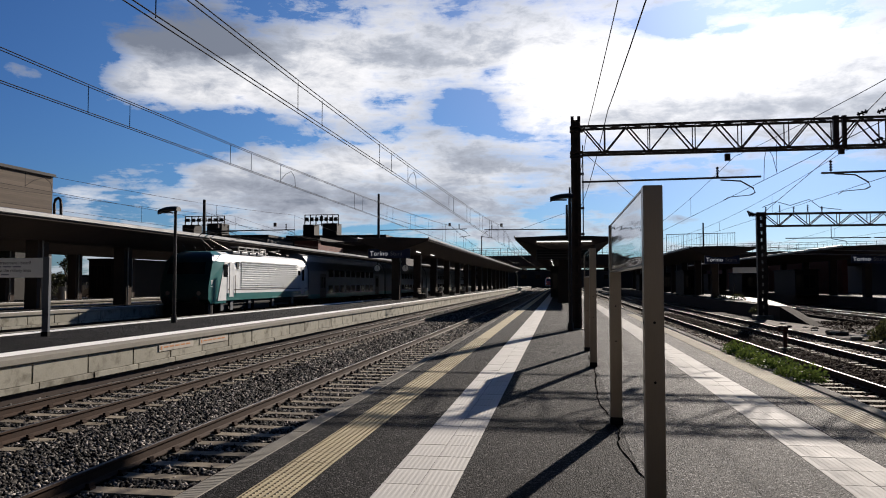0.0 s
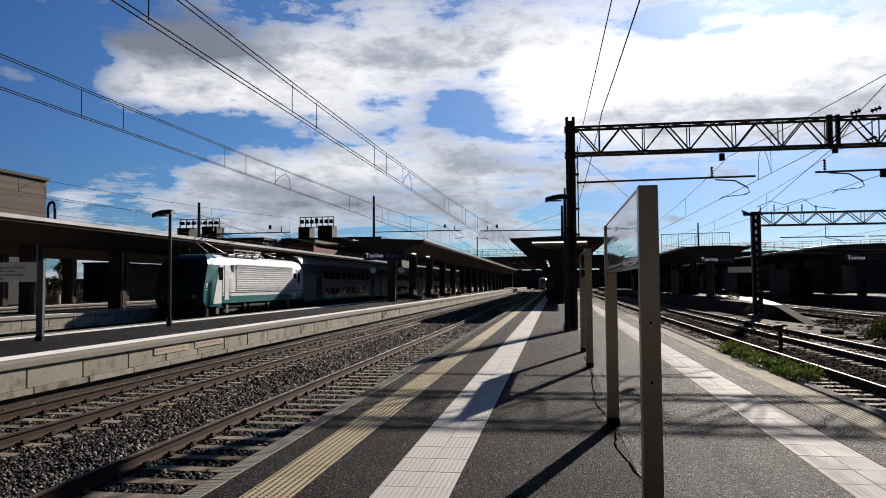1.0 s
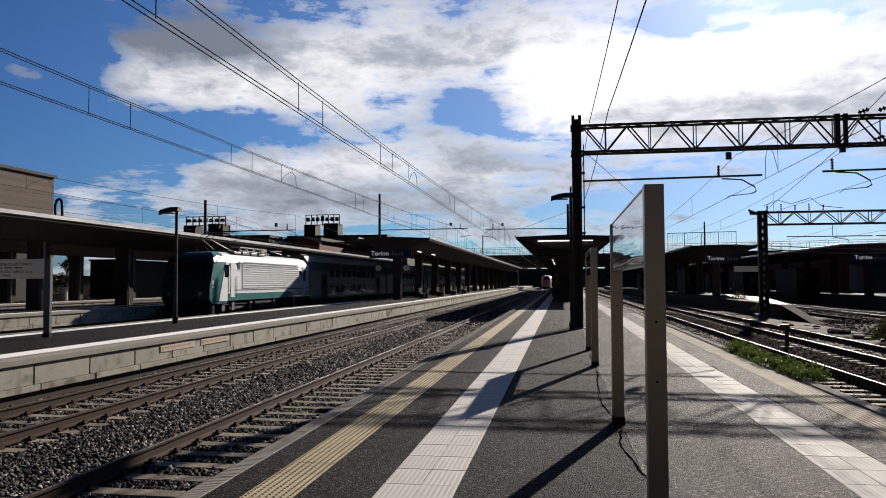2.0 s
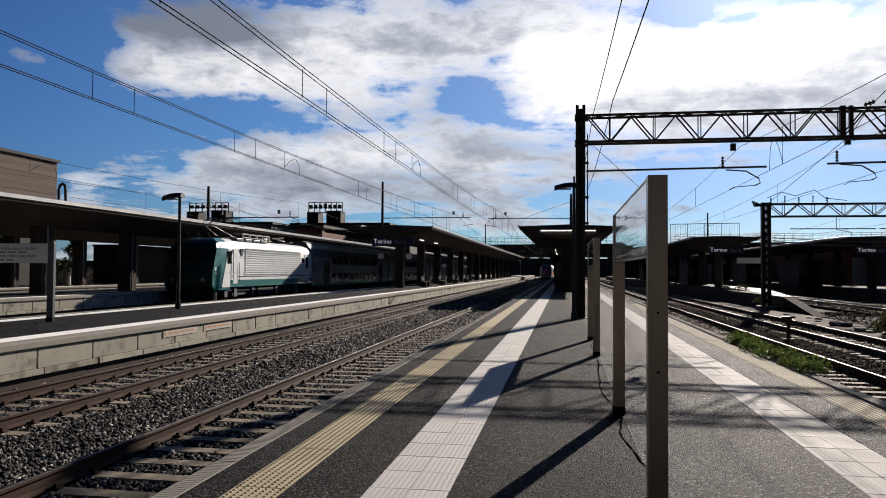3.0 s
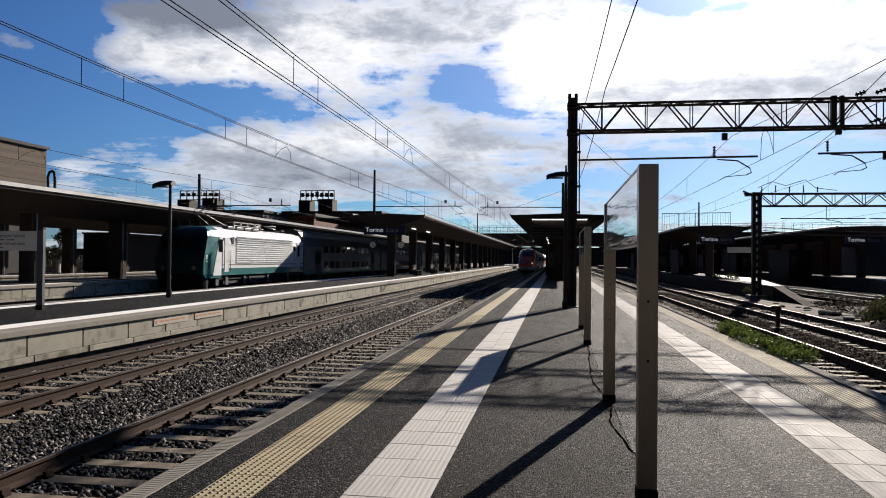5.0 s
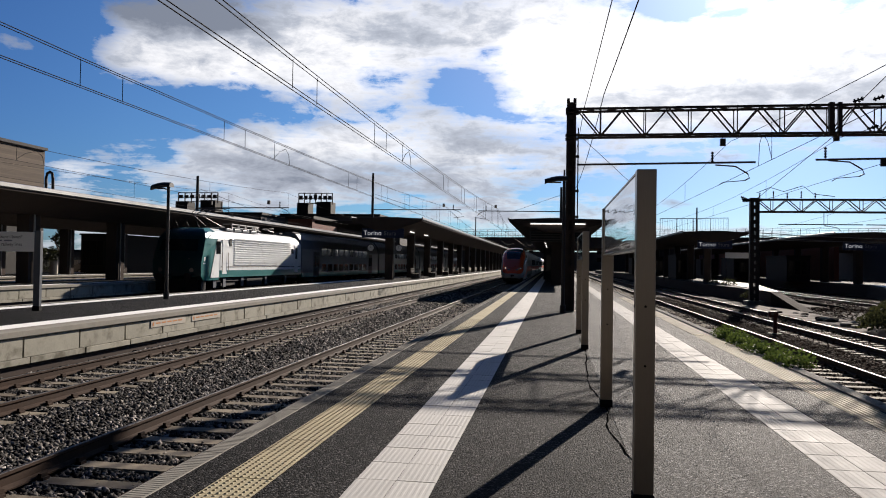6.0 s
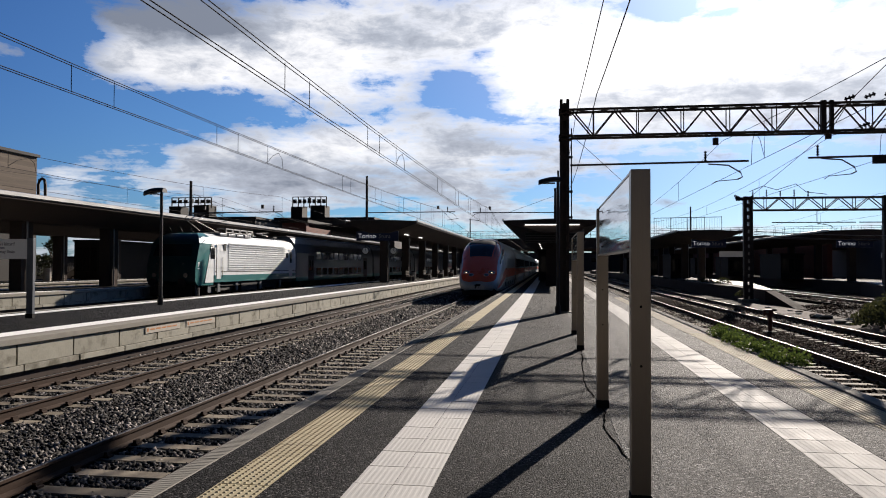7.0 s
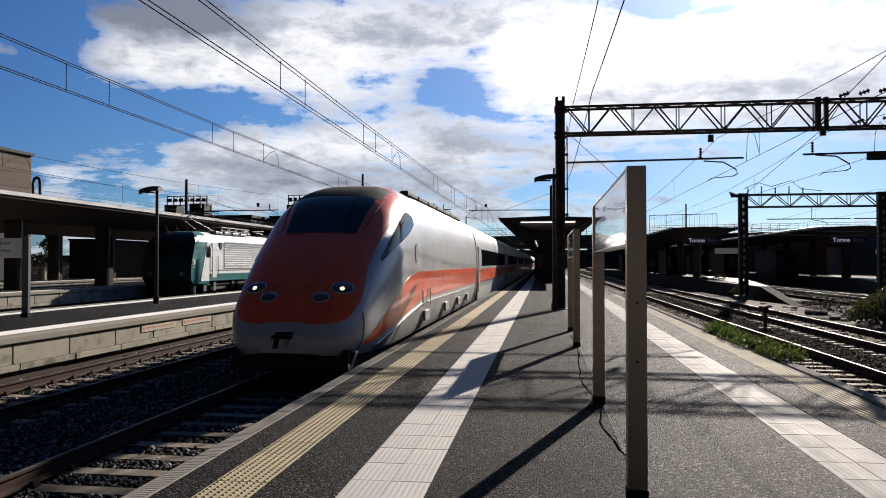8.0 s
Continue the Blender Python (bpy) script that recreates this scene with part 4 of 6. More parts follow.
w = empty("warning_sign", "white warning board with black lettering on a grey post", "sign", "", pose(-13.4, 17.5, TOP2))
M().box(-.09, .09, -.05, .05, .1, 2.1).ob("post", COACH_SHADE_GREY, w, "grey metal post", .006)
M().box(-.10, .10, -.06, .06, 0, .12).ob("foot_sleeve", BLACK, w)
M().box(-2.0, -.09, -.03, .0, 1.55, 2.07).ob("board", SIGN_WHITE, w, "white enamel board", .004)
for body, z, size in (("attraversare i binari!", 1.90, .125), ("cross the railway lines", 1.70, .125)):
    text(body, size, INK, w, pose(-.45, -.034, z, 90), "lettering", "RIGHT", .001)
for z, a in ((1.82, -.75), (1.61, -1.1)):
    for k in range(4):
        M().box(a - .30 * k - .24, a - .30 * k, -.033, -.0302, z, z + .035).ob("lettering_bar", INK_GREY, w)

for k, y in enumerate((17.3, 19.42)):
    g = empty("edge_notice", "pale enamel notice with orange writing on the platform edge", "notice", "notices on the platform edge", pose(-10.062 + .012, y, -.055))
    M().box(0, .008, 0, 1.75, -.08, .08).ob("plate", FENCE_WALL, g)
    M().box(.008, .011, .06, .14, -.04, .05).ob("pictogram", ORANGE_INK, g)
    for i in range(5):
        M().box(.008, .011, .22 + .28 * i, .44 + .28 * i, -.005, .035).ob("lettering_bar", ORANGE_INK, g)


def info_post(x, y):
    s = empty("information_board", "small white information board on posts by the canopy", "sign", "information boards", pose(x, y, TOP2))
    for k in (-.9, .9):
        M().rod((k, 0, 0), (k, 0, 2.6), .04).ob("post", DARK_STEEL, s)
    M().box(-1.0, 1.0, -.05, .0, 2.15, 2.6).ob("board", SIGN_WHITE, s)


info_post(14.4, 60.5)
info_post(28.6, 66)


# ---- benches and bins under the long canopy ----
def bench(x, y):
    b = empty("platform_bench", "dark metal bench under the long canopy", "bench", "benches under the canopy", pose(x, y, TOP2))
    for k in range(4):
        M().box(-.22 + .11 * k, -.13 + .11 * k, -.8, .8, .44, .47).ob("seat_slat", BRUSHED, b)
    for k in range(3):
        M().box(-.27, -.24, -.8, .8, .55 + .13 * k, .65 + .13 * k).ob("back_slat", BRUSHED, b)
    for s in (-.65, .65):
        M().box(-.22, .2, s - .03, s + .03, 0, .44).ob("leg", DARK_STEEL, b)
        M().box(-.26, -.22, s - .03, s + .03, .4, .95).ob("back_support", DARK_STEEL, b)


def litter_bin(x, y):
    b = empty("litter_bin", "pale cylindrical litter bin beside a column", "litter bin", "litter bins under the canopy", pose(x, y, TOP2))
    M().rod((0, 0, .08), (0, 0, .8), .2, 16, .22).ob("drum", CANOPY_EDGE, b)
    M().rod((0, 0, 0), (0, 0, .08), .15, 12).ob("base", DARK_STEEL, b)
    M().rod((0, 0, .8), (0, 0, .86), .23, 16, .2).ob("lid", DARK_STEEL, b)


for i in range(4):
    bench(-11.9, 63 + 9 * i)
    litter_bin(-12.2, 66.2 + 9 * i)


# ---- locomotive ----
def wheelset(parent, y, r, x=.75):
    for s in (-1, 1):
        wh = M()
        wh.rod((s * x - .07, y, r), (s * x + .07, y, r), r, 20)
        wh.rod((s * x + s * .07, y, r), (s * x + s * .11, y, r), r * .35, 12)
        wh.ob("wheel", UNDER, parent)


def locomotive(x, y):
    l = empty("electric_locomotive", "teal and white electric locomotive standing at the platform", "locomotive", "", pose(x, y, RAIL_Z))
    L, W = 16.7, 1.5
    # body: a rounded roof section, with a raked cab in front
    sec = [(-W, 1.0), (-W, 2.9), (-W + .06, 3.35), (-W + .45, 3.78), (-.6, 3.95), (.6, 3.95), (W - .45, 3.78), (W - .06, 3.35), (W, 2.9), (W, 1.0)]
    M().prism(sec, 2.35, L).ob("body", LOCO_WHITE, l, "white ribbed body side", .03)
    M().box(-W - .012, W + .012, 2.35, L - .02, 1.0, 1.42).ob("lower_band", TEAL, l, "teal lower band")
    M().box(-W - .014, W + .014, 2.6, L - .1, 1.60, 1.65).ob("dark_line", UNDER, l)
    front = []
    for k, (dy, dz, wi) in enumerate(((.35, .85, 1.45), (0, 1.1, 1.47), (.0, 1.9, 1.48), (.15, 2.3, 1.48), (.55, 3.3, 1.44), (.85, 3.68, 1.22), (1.3, 3.88, .9))):
        front.append([(-wi, dy + .16, dz), (-wi * .82, dy + .06, dz), (0, dy, dz), (wi * .82, dy + .04, dz), (wi, dy + .16, dz)])
    m = M()
    face = M()
    face.smooth = True
    face.skin(front)
    back = [[(p[0] * 1.03 if abs(p[0]) > 1 else p[0], 2.35, p[2]) for p in r] for r in front]
    for i in range(len(front) - 1):
        for j in (0, 4):
            m.add([front[i][j], front[i + 1][j], (math.copysign(W, front[i][j][0]) if front[i][j][2] < 3.4 else back[i][j][0], 2.36, front[i][j][2]), (math.copysign(W, front[i][j][0]) if front[i + 1][j][2] < 3.4 else back[i + 1][j][0], 2.36, front[i + 1][j][2])], [(0, 1, 3, 2)])
    m.add([front[-1][0], front[-1][4], (.8, 2.36, 3.95), (-.8, 2.36, 3.95)], [(0, 1, 2, 3)])
    m.add([front[-1][4], front[-2][4], (1.2, 2.36, 3.72), (.8, 2.36, 3.95)], [(0, 1, 2, 3)])
    m.add([front[-1][0], front[-2][0], (-1.2, 2.36, 3.72), (-.8, 2.36, 3.95)], [(0, 1, 2, 3)])
    m.add([front[0][0], front[0][4], (W, 2.36, .85), (-W, 2.36, .85)], [(0, 1, 2, 3)])
    cab = m.ob("cab", TEAL, l, "dark teal raked cab", .02)
    # the front's shade is put into this darker teal
    face.ob("cab_front", SHADED_TEAL, cab, "teal cab front darkened for its shade", .0)
    M().add([(-1.15, .24, 2.55), (1.15, .24, 2.55), (1.08, .51, 3.22), (-1.08, .51, 3.22), (-1.15, .36, 2.55), (1.15, .36, 2.55), (1.08, .63, 3.22), (-1.08, .63, 3.22)], [(0, 1, 2, 3), (7, 6, 5, 4), (0, 4, 5, 1), (1, 5, 6, 2), (2, 6, 7, 3), (3, 7, 4, 0)]).ob("windscreen", GLASS_DARK, cab)
    for s in (-1, 1):
        M().disc((s * .95, .02, 1.45), (0, 1, 0), .13, .05, 16).ob("headlight", LAMP_GLASS, cab)
        # white side flash of the cab
        M().add([(s * 1.512, 1.25, 1.0), (s * 1.512, 2.36, 1.0), (s * 1.512, 2.36, 3.3), (s * 1.512, 2.1, 3.3), (s * 1.47, 1.25, 1.0), (s * 1.47, 2.36, 1.0), (s * 1.47, 2.36, 3.3), (s * 1.47, 2.1, 3.3)], [(0, 1, 2, 3), (7, 6, 5, 4), (0, 4, 5, 1), (1, 5, 6, 2), (2, 6, 7, 3), (3, 7, 4, 0)]).ob("side_flash", LOCO_WHITE, cab, "white slanted flash")
        M().box(s * 1.515 - .01, s * 1.515 + .01, 1.95, 2.5, 2.4, 3.15).ob("cab_window", GLASS_DARK, cab)
        # cab door with handrails
        M().box(s * 1.505 - .012, s * 1.505 + .012, 2.75, 3.4, 1.2, 3.3).ob("cab_door", LOCO_WHITE, l, "", .006)
        for yy in (2.66, 3.5):
            M().rod((s * 1.56, yy, 1.3), (s * 1.56, yy, 2.5), .018, 6).ob("handrail", BRUSHED, l)
        M().box(s * 1.50 - .02, s * 1.50 + .02, 3.75, 4.05, 2.9, 3.35).ob("grille", BLACK, l)
        # ribs along the side
        for i in range(12):
            z = 1.72 + i * .145
            M().prism([(s * 1.495, z), (s * 1.55, z + .03), (s * 1.55, z + .08), (s * 1.495, z + .085)], 4.4, 14.3).ob("side_rib", LOCO_WHITE, l)
        M().box(s * 1.505 - .012, s * 1.505 + .012, 15.2, 15.9, 1.2, 3.25).ob("rear_door", LOCO_WHITE, l, "", .006)
        M().box(s * 1.52 - .01, s * 1.52 + .01, 15.35, 15.75, 2.2, 3.05).ob("door_window", GLASS_DARK, l)
        M().box(s * 1.51 - .01, s * 1.51 + .01, 14.5, 14.95, 2.6, 2.95).ob("side_window", GLASS_DARK, l)
        # buffers
        b = M()
        b.rod((s * .87, .35, 1.05), (s * .87, -.25, 1.05), .09, 12)
        b.rod((s * .87, -.25, 1.05), (s * .87, -.3, 1.05), .24, 16)
        b.ob("buffer", UNDER, l)
        M().box(s * 1.2 - .18, s * 1.2 + .18, .35, .95, .25, .95).ob("cab_step", UNDER, l, "", .02)
        M().disc((s * .8, .02, 2.1), (0, 1, 0), .035, .03, 8).ob("marker_lamp", LAMP_GLASS, cab)
    M().box(-1.2, 1.2, .25, .45, .25, 1.0).ob("snow_plough", UNDER, l, "", .03)
    M().box(-1.35, 1.35, 1.2, L - .4, .75, 1.02).ob("underframe", UNDER, l)
    for yb in (4.0, 11.6):
        bg = M().box(-1.25, 1.25, yb - 1.7, yb + 1.7, .45, .72).ob("bogie", UNDER, l, "", .03)
        for d in (-1.3, 1.3):
            wheelset(bg, yb + d, .52)
            for s in (-1, 1):
                M().box(s * 1.1 - .14, s * 1.1 + .14, yb + d - .2, yb + d + .2, .35, .75).ob("axle_box", UNDER, bg, "", .02)
    for s in (-1, 1):
        M().box(s * 1.2 - .2, s * 1.2 + .2, 6.6, 9.2, .35, .9).ob("equipment_box", UNDER, l, "", .03)
        for yy in (2.0, 3.3, 5.9, 9.8, 13.6):
            M().box(s * 1.38 - .04, s * 1.38 + .04, yy - .18, yy + .18, .4, .95).ob("footstep", COACH_SHADE_GREY, l)
    # roof
    for i in range(4):
        M().box(.55, 1.05, 4.2 + i * 1.25, 5.2 + i * 1.25, 3.86, 4.02).ob("roof_hatch", COACH_SHADE_GREY, l, "", .02)
        M().box(-1.05, -.55, 4.2 + i * 1.25, 5.2 + i * 1.25, 3.86, 4.02).ob("roof_hatch", COACH_SHADE_GREY, l, "", .02)
    for i in range(4):
        a = 6.6 + i * 1.15
        f = M().bar((.30, a, 3.95), (.30, a, 4.42), .06)
        f.bar((.30, a + .95, 3.95), (.30, a + .95, 4.42), .06).bar((.30, a - .03, 4.40), (.30, a + .98, 4.40), .07).bar((.30, a, 4.18), (.30, a + .95, 4.18), .05).bar((-.30, a, 4.40), (.30, a, 4.40), .06)
        f.ob("roof_frame", CANOPY_EDGE, l, "pale metal roof frame")
        M().box(-.35, .25, a, a + .8, 3.93, 4.08 + .1 * (i % 2)).ob("roof_unit", COACH_SHADE_GREY, l, "", .03)
    for y0, up in ((3.4, True), (13.4, False)):
        p = M()
        if up:
            p.pipe([(-.5, y0 + 1.2, 4.15), (-.25, y0 - .9, 4.7), (-.25, y0 + .3, 5.1)], .03)
            p.pipe([(.5, y0 + 1.2, 4.15), (.25, y0 - .9, 4.7), (.25, y0 + .3, 5.1)], .03)
            p.rod((-.8, y0 + .25, 5.12), (.8, y0 + .25, 5.12), .03)
            p.rod((-.8, y0 + .55, 5.12), (.8, y0 + .55, 5.12), .03)
            for s in (-.8, .8):
                p.pipe([(s, y0 + .4, 5.13), (s * 1.2, y0 + .4, 5.05), (s * 1.35, y0 + .4, 4.9)], .02)
        else:
            p.pipe([(-.5, y0, 4.15), (-.3, y0 - 1.8, 4.32), (-.6, y0 - .3, 4.4), (.6, y0 - .3, 4.4), (.3, y0 - 1.8, 4.32), (.5, y0, 4.15)], .03)
        p.box(-.6, .6, y0 + .9, y0 + 1.5, 4.08, 4.16)
        p.ob("pantograph", DARK_STEEL, l)
        for s in (-.5, .5):
            q = M()
            insulator(q, (s, y0 + 1.2, 3.9), (s, y0 + 1.2, 4.1), .06, 4)
            q.ob("insulator", BLACK, l)
    for i in range(4):
        M().pipe([(-.9 + .2 * i, 2.0 + i * .9, 3.9), (-.9 + .2 * i, 1.6 + i * .9, 4.25 + .05 * i)], .02).ob("antenna", DARK_STEEL, l)
    M().box(1.47, 1.484, .45, .75, 1.95, 2.2).ob("emblem", SIGN_WHITE, l, "small white emblem")
    M().box(1.47, 1.484, .4, .85, 1.80, 1.86).ob("lettering_bar", SIGN_WHITE, l)


locomotive(-21.2, 38.9)


def double_deck_coach(x, y, L=25.8):
    c = empty("double_deck_coach", "double-deck passenger coach painted dark grey for canopy shade", "railway coach", "coaches behind the locomotive", pose(x, y, RAIL_Z))
    W = 1.42
    sec = [(-W, .75), (-W, 3.0), (-W + .2, 3.75), (-W + .55, 4.2), (-.5, 4.35), (.5, 4.35), (W - .55, 4.2), (W - .2, 3.75), (W, 3.0), (W, .75)]
    # body colour is darkened to stand in for the canopy's shade
    M().prism(sec, .3, L).ob("body", COACH_SHADE_GREY, c, "", .03)
    M().prism([(-W + .5, 4.22), (-.5, 4.37), (.5, 4.37), (W - .5, 4.22)], .3, L).ob("roof", WALL_GREY, c)
    M().box(-W - .01, W + .01, .3, L, .75, 1.1).ob("lower_band", TEAL, c)
    for s in (-1, 1):
        for i in range(9):
            yy = 5.4 + i * 1.75
            M().box(s * W - .012, s * W + .012, yy, yy + 1.25, 2.55, 3.15).ob("window", GLASS_DARK, c)
            M().box(s * W - .012, s * W + .012, yy, yy + 1.25, 1.2, 1.8).ob("window", GLASS_DARK, c)
        for yy in (3.2, 21.6):
            d = M().box(s * W - .016, s * W + .016, yy, yy + 1.5, .8, 2.8).ob("door", WALL_GREY, c)
            M().box(s * (W + .02) - .012, s * (W + .02) + .012, yy + .25, yy + .65, 1.6, 2.5).ob("door_window", GLASS_DARK, d)
            M().box(s * (W + .02) - .012, s * (W + .02) + .012, yy + .85, yy + 1.25, 1.6, 2.5).ob("door_window", GLASS_DARK, d)
    for yb in (3, L - 3):
        bg = M().box(-1.2, 1.2, yb - 1.4, yb + 1.4, .4, .75).ob("bogie", UNDER, c)
        for d in (-1.2, 1.2):
            wheelset(bg, yb + d, .46)
    M().box(-.9, .9, 0, .3, 1.0, 3.3).ob("gangway", BLACK, c)
    return c


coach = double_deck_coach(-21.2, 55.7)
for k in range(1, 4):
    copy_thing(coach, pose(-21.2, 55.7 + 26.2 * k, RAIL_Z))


# ---- high-speed train ----
def curve(points):
    """A smooth monotone curve through points."""
    xs, ys = [p[0] for p in points], [p[1] for p in points]
    d = [(ys[i + 1] - ys[i]) / (xs[i + 1] - xs[i]) for i in range(len(xs) - 1)]
    g = [d[0]] + [0 if d[i] * d[i + 1] <= 0 else 2 * d[i] * d[i + 1] / (d[i] + d[i + 1]) for i in range(len(d) - 1)] + [d[-1]]

    def at(x):
        if x <= xs[0]:
            return ys[0]
        if x >= xs[-1]:
            return ys[-1]
        i = max(j for j in range(len(xs) - 1) if xs[j] <= x)
        h = xs[i + 1] - xs[i]
        t = (x - xs[i]) / h
        return ys[i] * (1 + 2 * t) * (1 - t) ** 2 + h * g[i] * t * (1 - t) ** 2 + ys[i + 1] * t * t * (3 - 2 * t) + h * g[i + 1] * t * t * (t - 1)
    return at


TOP = curve([(0, .84), (.12, 1.02), (.4, 1.29), (.9, 1.74), (2.2, 2.74), (3.3, 3.48), (4.2, 3.78), (5.2, 3.92), (7, 3.98)])
WID = curve([(0, .44), (.1, .77), (.3, 1.02), (.6, 1.18), (1, 1.29), (2, 1.40), (3.5, 1.46), (5, 1.47)])
BOT = curve([(0, .52), (.15, .47), (.5, .44), (1.2, .40), (2.5, .36)])
POW = curve([(0, 2.4), (1, 3.2), (2.5, 3.7), (4, 3.5), (6, 3.2)])


def shell(s, u, out=0.0):
    """A point of the power car: s metres behind the nose, u from -1 (left sill) over 0 (roof) to 1 (right sill)."""
    w, t, b, n = WID(s), TOP(s), BOT(s), POW(s)
    m = b + (t - b) * .40
    a = abs(u)
    if a <= .75:
        q = a / .75 * math.pi / 2
        x, z = w * math.sin(q) ** (2 / n), m + (t - m) * math.cos(q) ** (2 / n) if q < math.pi / 2 - 1e-6 else m
    else:
        k = (a - .75) / .25
        x, z = w * (1 - .16 * k * k), m + (b - m) * k
    return Vector((math.copysign(x, u), s, z))


def off(s, u, d):
    e = .01
    p = shell(s, u)
    a, b = shell(s + e, u) - shell(max(s - e, 0), u), shell(s, u + e) - shell(s, u - e)
    n = b.cross(a)
    n = n.normalized() if n.length > 1e-9 else Vector((0, -1, 0))
    c = Vector((0, s + 1.5, 1.7))
    return p + (n if n.dot(p - c) > 0 else -n) * d


def u_at(s, z):
    """The u on the right side at which the shell has the height z."""
    lo, hi = 0.0, 1.0
    for _ in range(30):
        k = (lo + hi) / 2
        lo, hi = (k, hi) if shell(s, k).z > z else (lo, k)
    return lo


def u_across(s, x):
    """The u at which the shell is x metres off its middle."""
    return .75 * 2 / math.pi * math.asin(min(1.0, (x / WID(s)) ** (POW(s) / 2)))


def patch(ss, u0, u1, d, nu):
    """A sheet laid d over the shell, between u0(s) and u1(s), with its rim turned in."""
    m = M()
    m.smooth = True
    rows = []
    for s in ss:
        a, b = u0(s), u1(s)
        r = [off(s, a + (b - a) * i / nu, d) for i in range(nu + 1)]
        rows.append([off(s, a, -.004)] + r + [off(s, b, -.004)])
    return m.skin(rows)


def steps(a, b, n):
    return [a + (b - a) * i / n for i in range(n + 1)]


def spot_on(x, z):
    """The s and u at which the nose shows the place (x, z) from ahead."""
    best = None
    for i in range(60):
        s = .15 + i * .04
        u = u_at(s, z) if TOP(s) > z else 0
        e = abs(abs(shell(s, u).x) - abs(x)) + (0 if TOP(s) > z else 1)
        if best is None or e < best[0]:
            best = (e, s, math.copysign(u, x))
    return best[1], best[2]


def lens(s, u, r, d, squash=1.0):
    """An oval lying on the shell."""
    c, n = off(s, u, d), (off(s, u, .1) - off(s, u, 0)).normalized()
    a = n.cross((0, 0, 1)).normalized()
    b = a.cross(n)
    m = M()
    m.smooth = True
    rows = []
    for k, (q, h) in enumerate(((1.0, -.03), (1.0, 0), (.8, .012), (.4, .02), (.02, .022))):
        rows.append([c + (a * math.cos(t) + b * math.sin(t) * squash) * r * q + n * h for t in [2 * math.pi * j / 24 for j in range(24)]])
    return m.skin(rows, True)


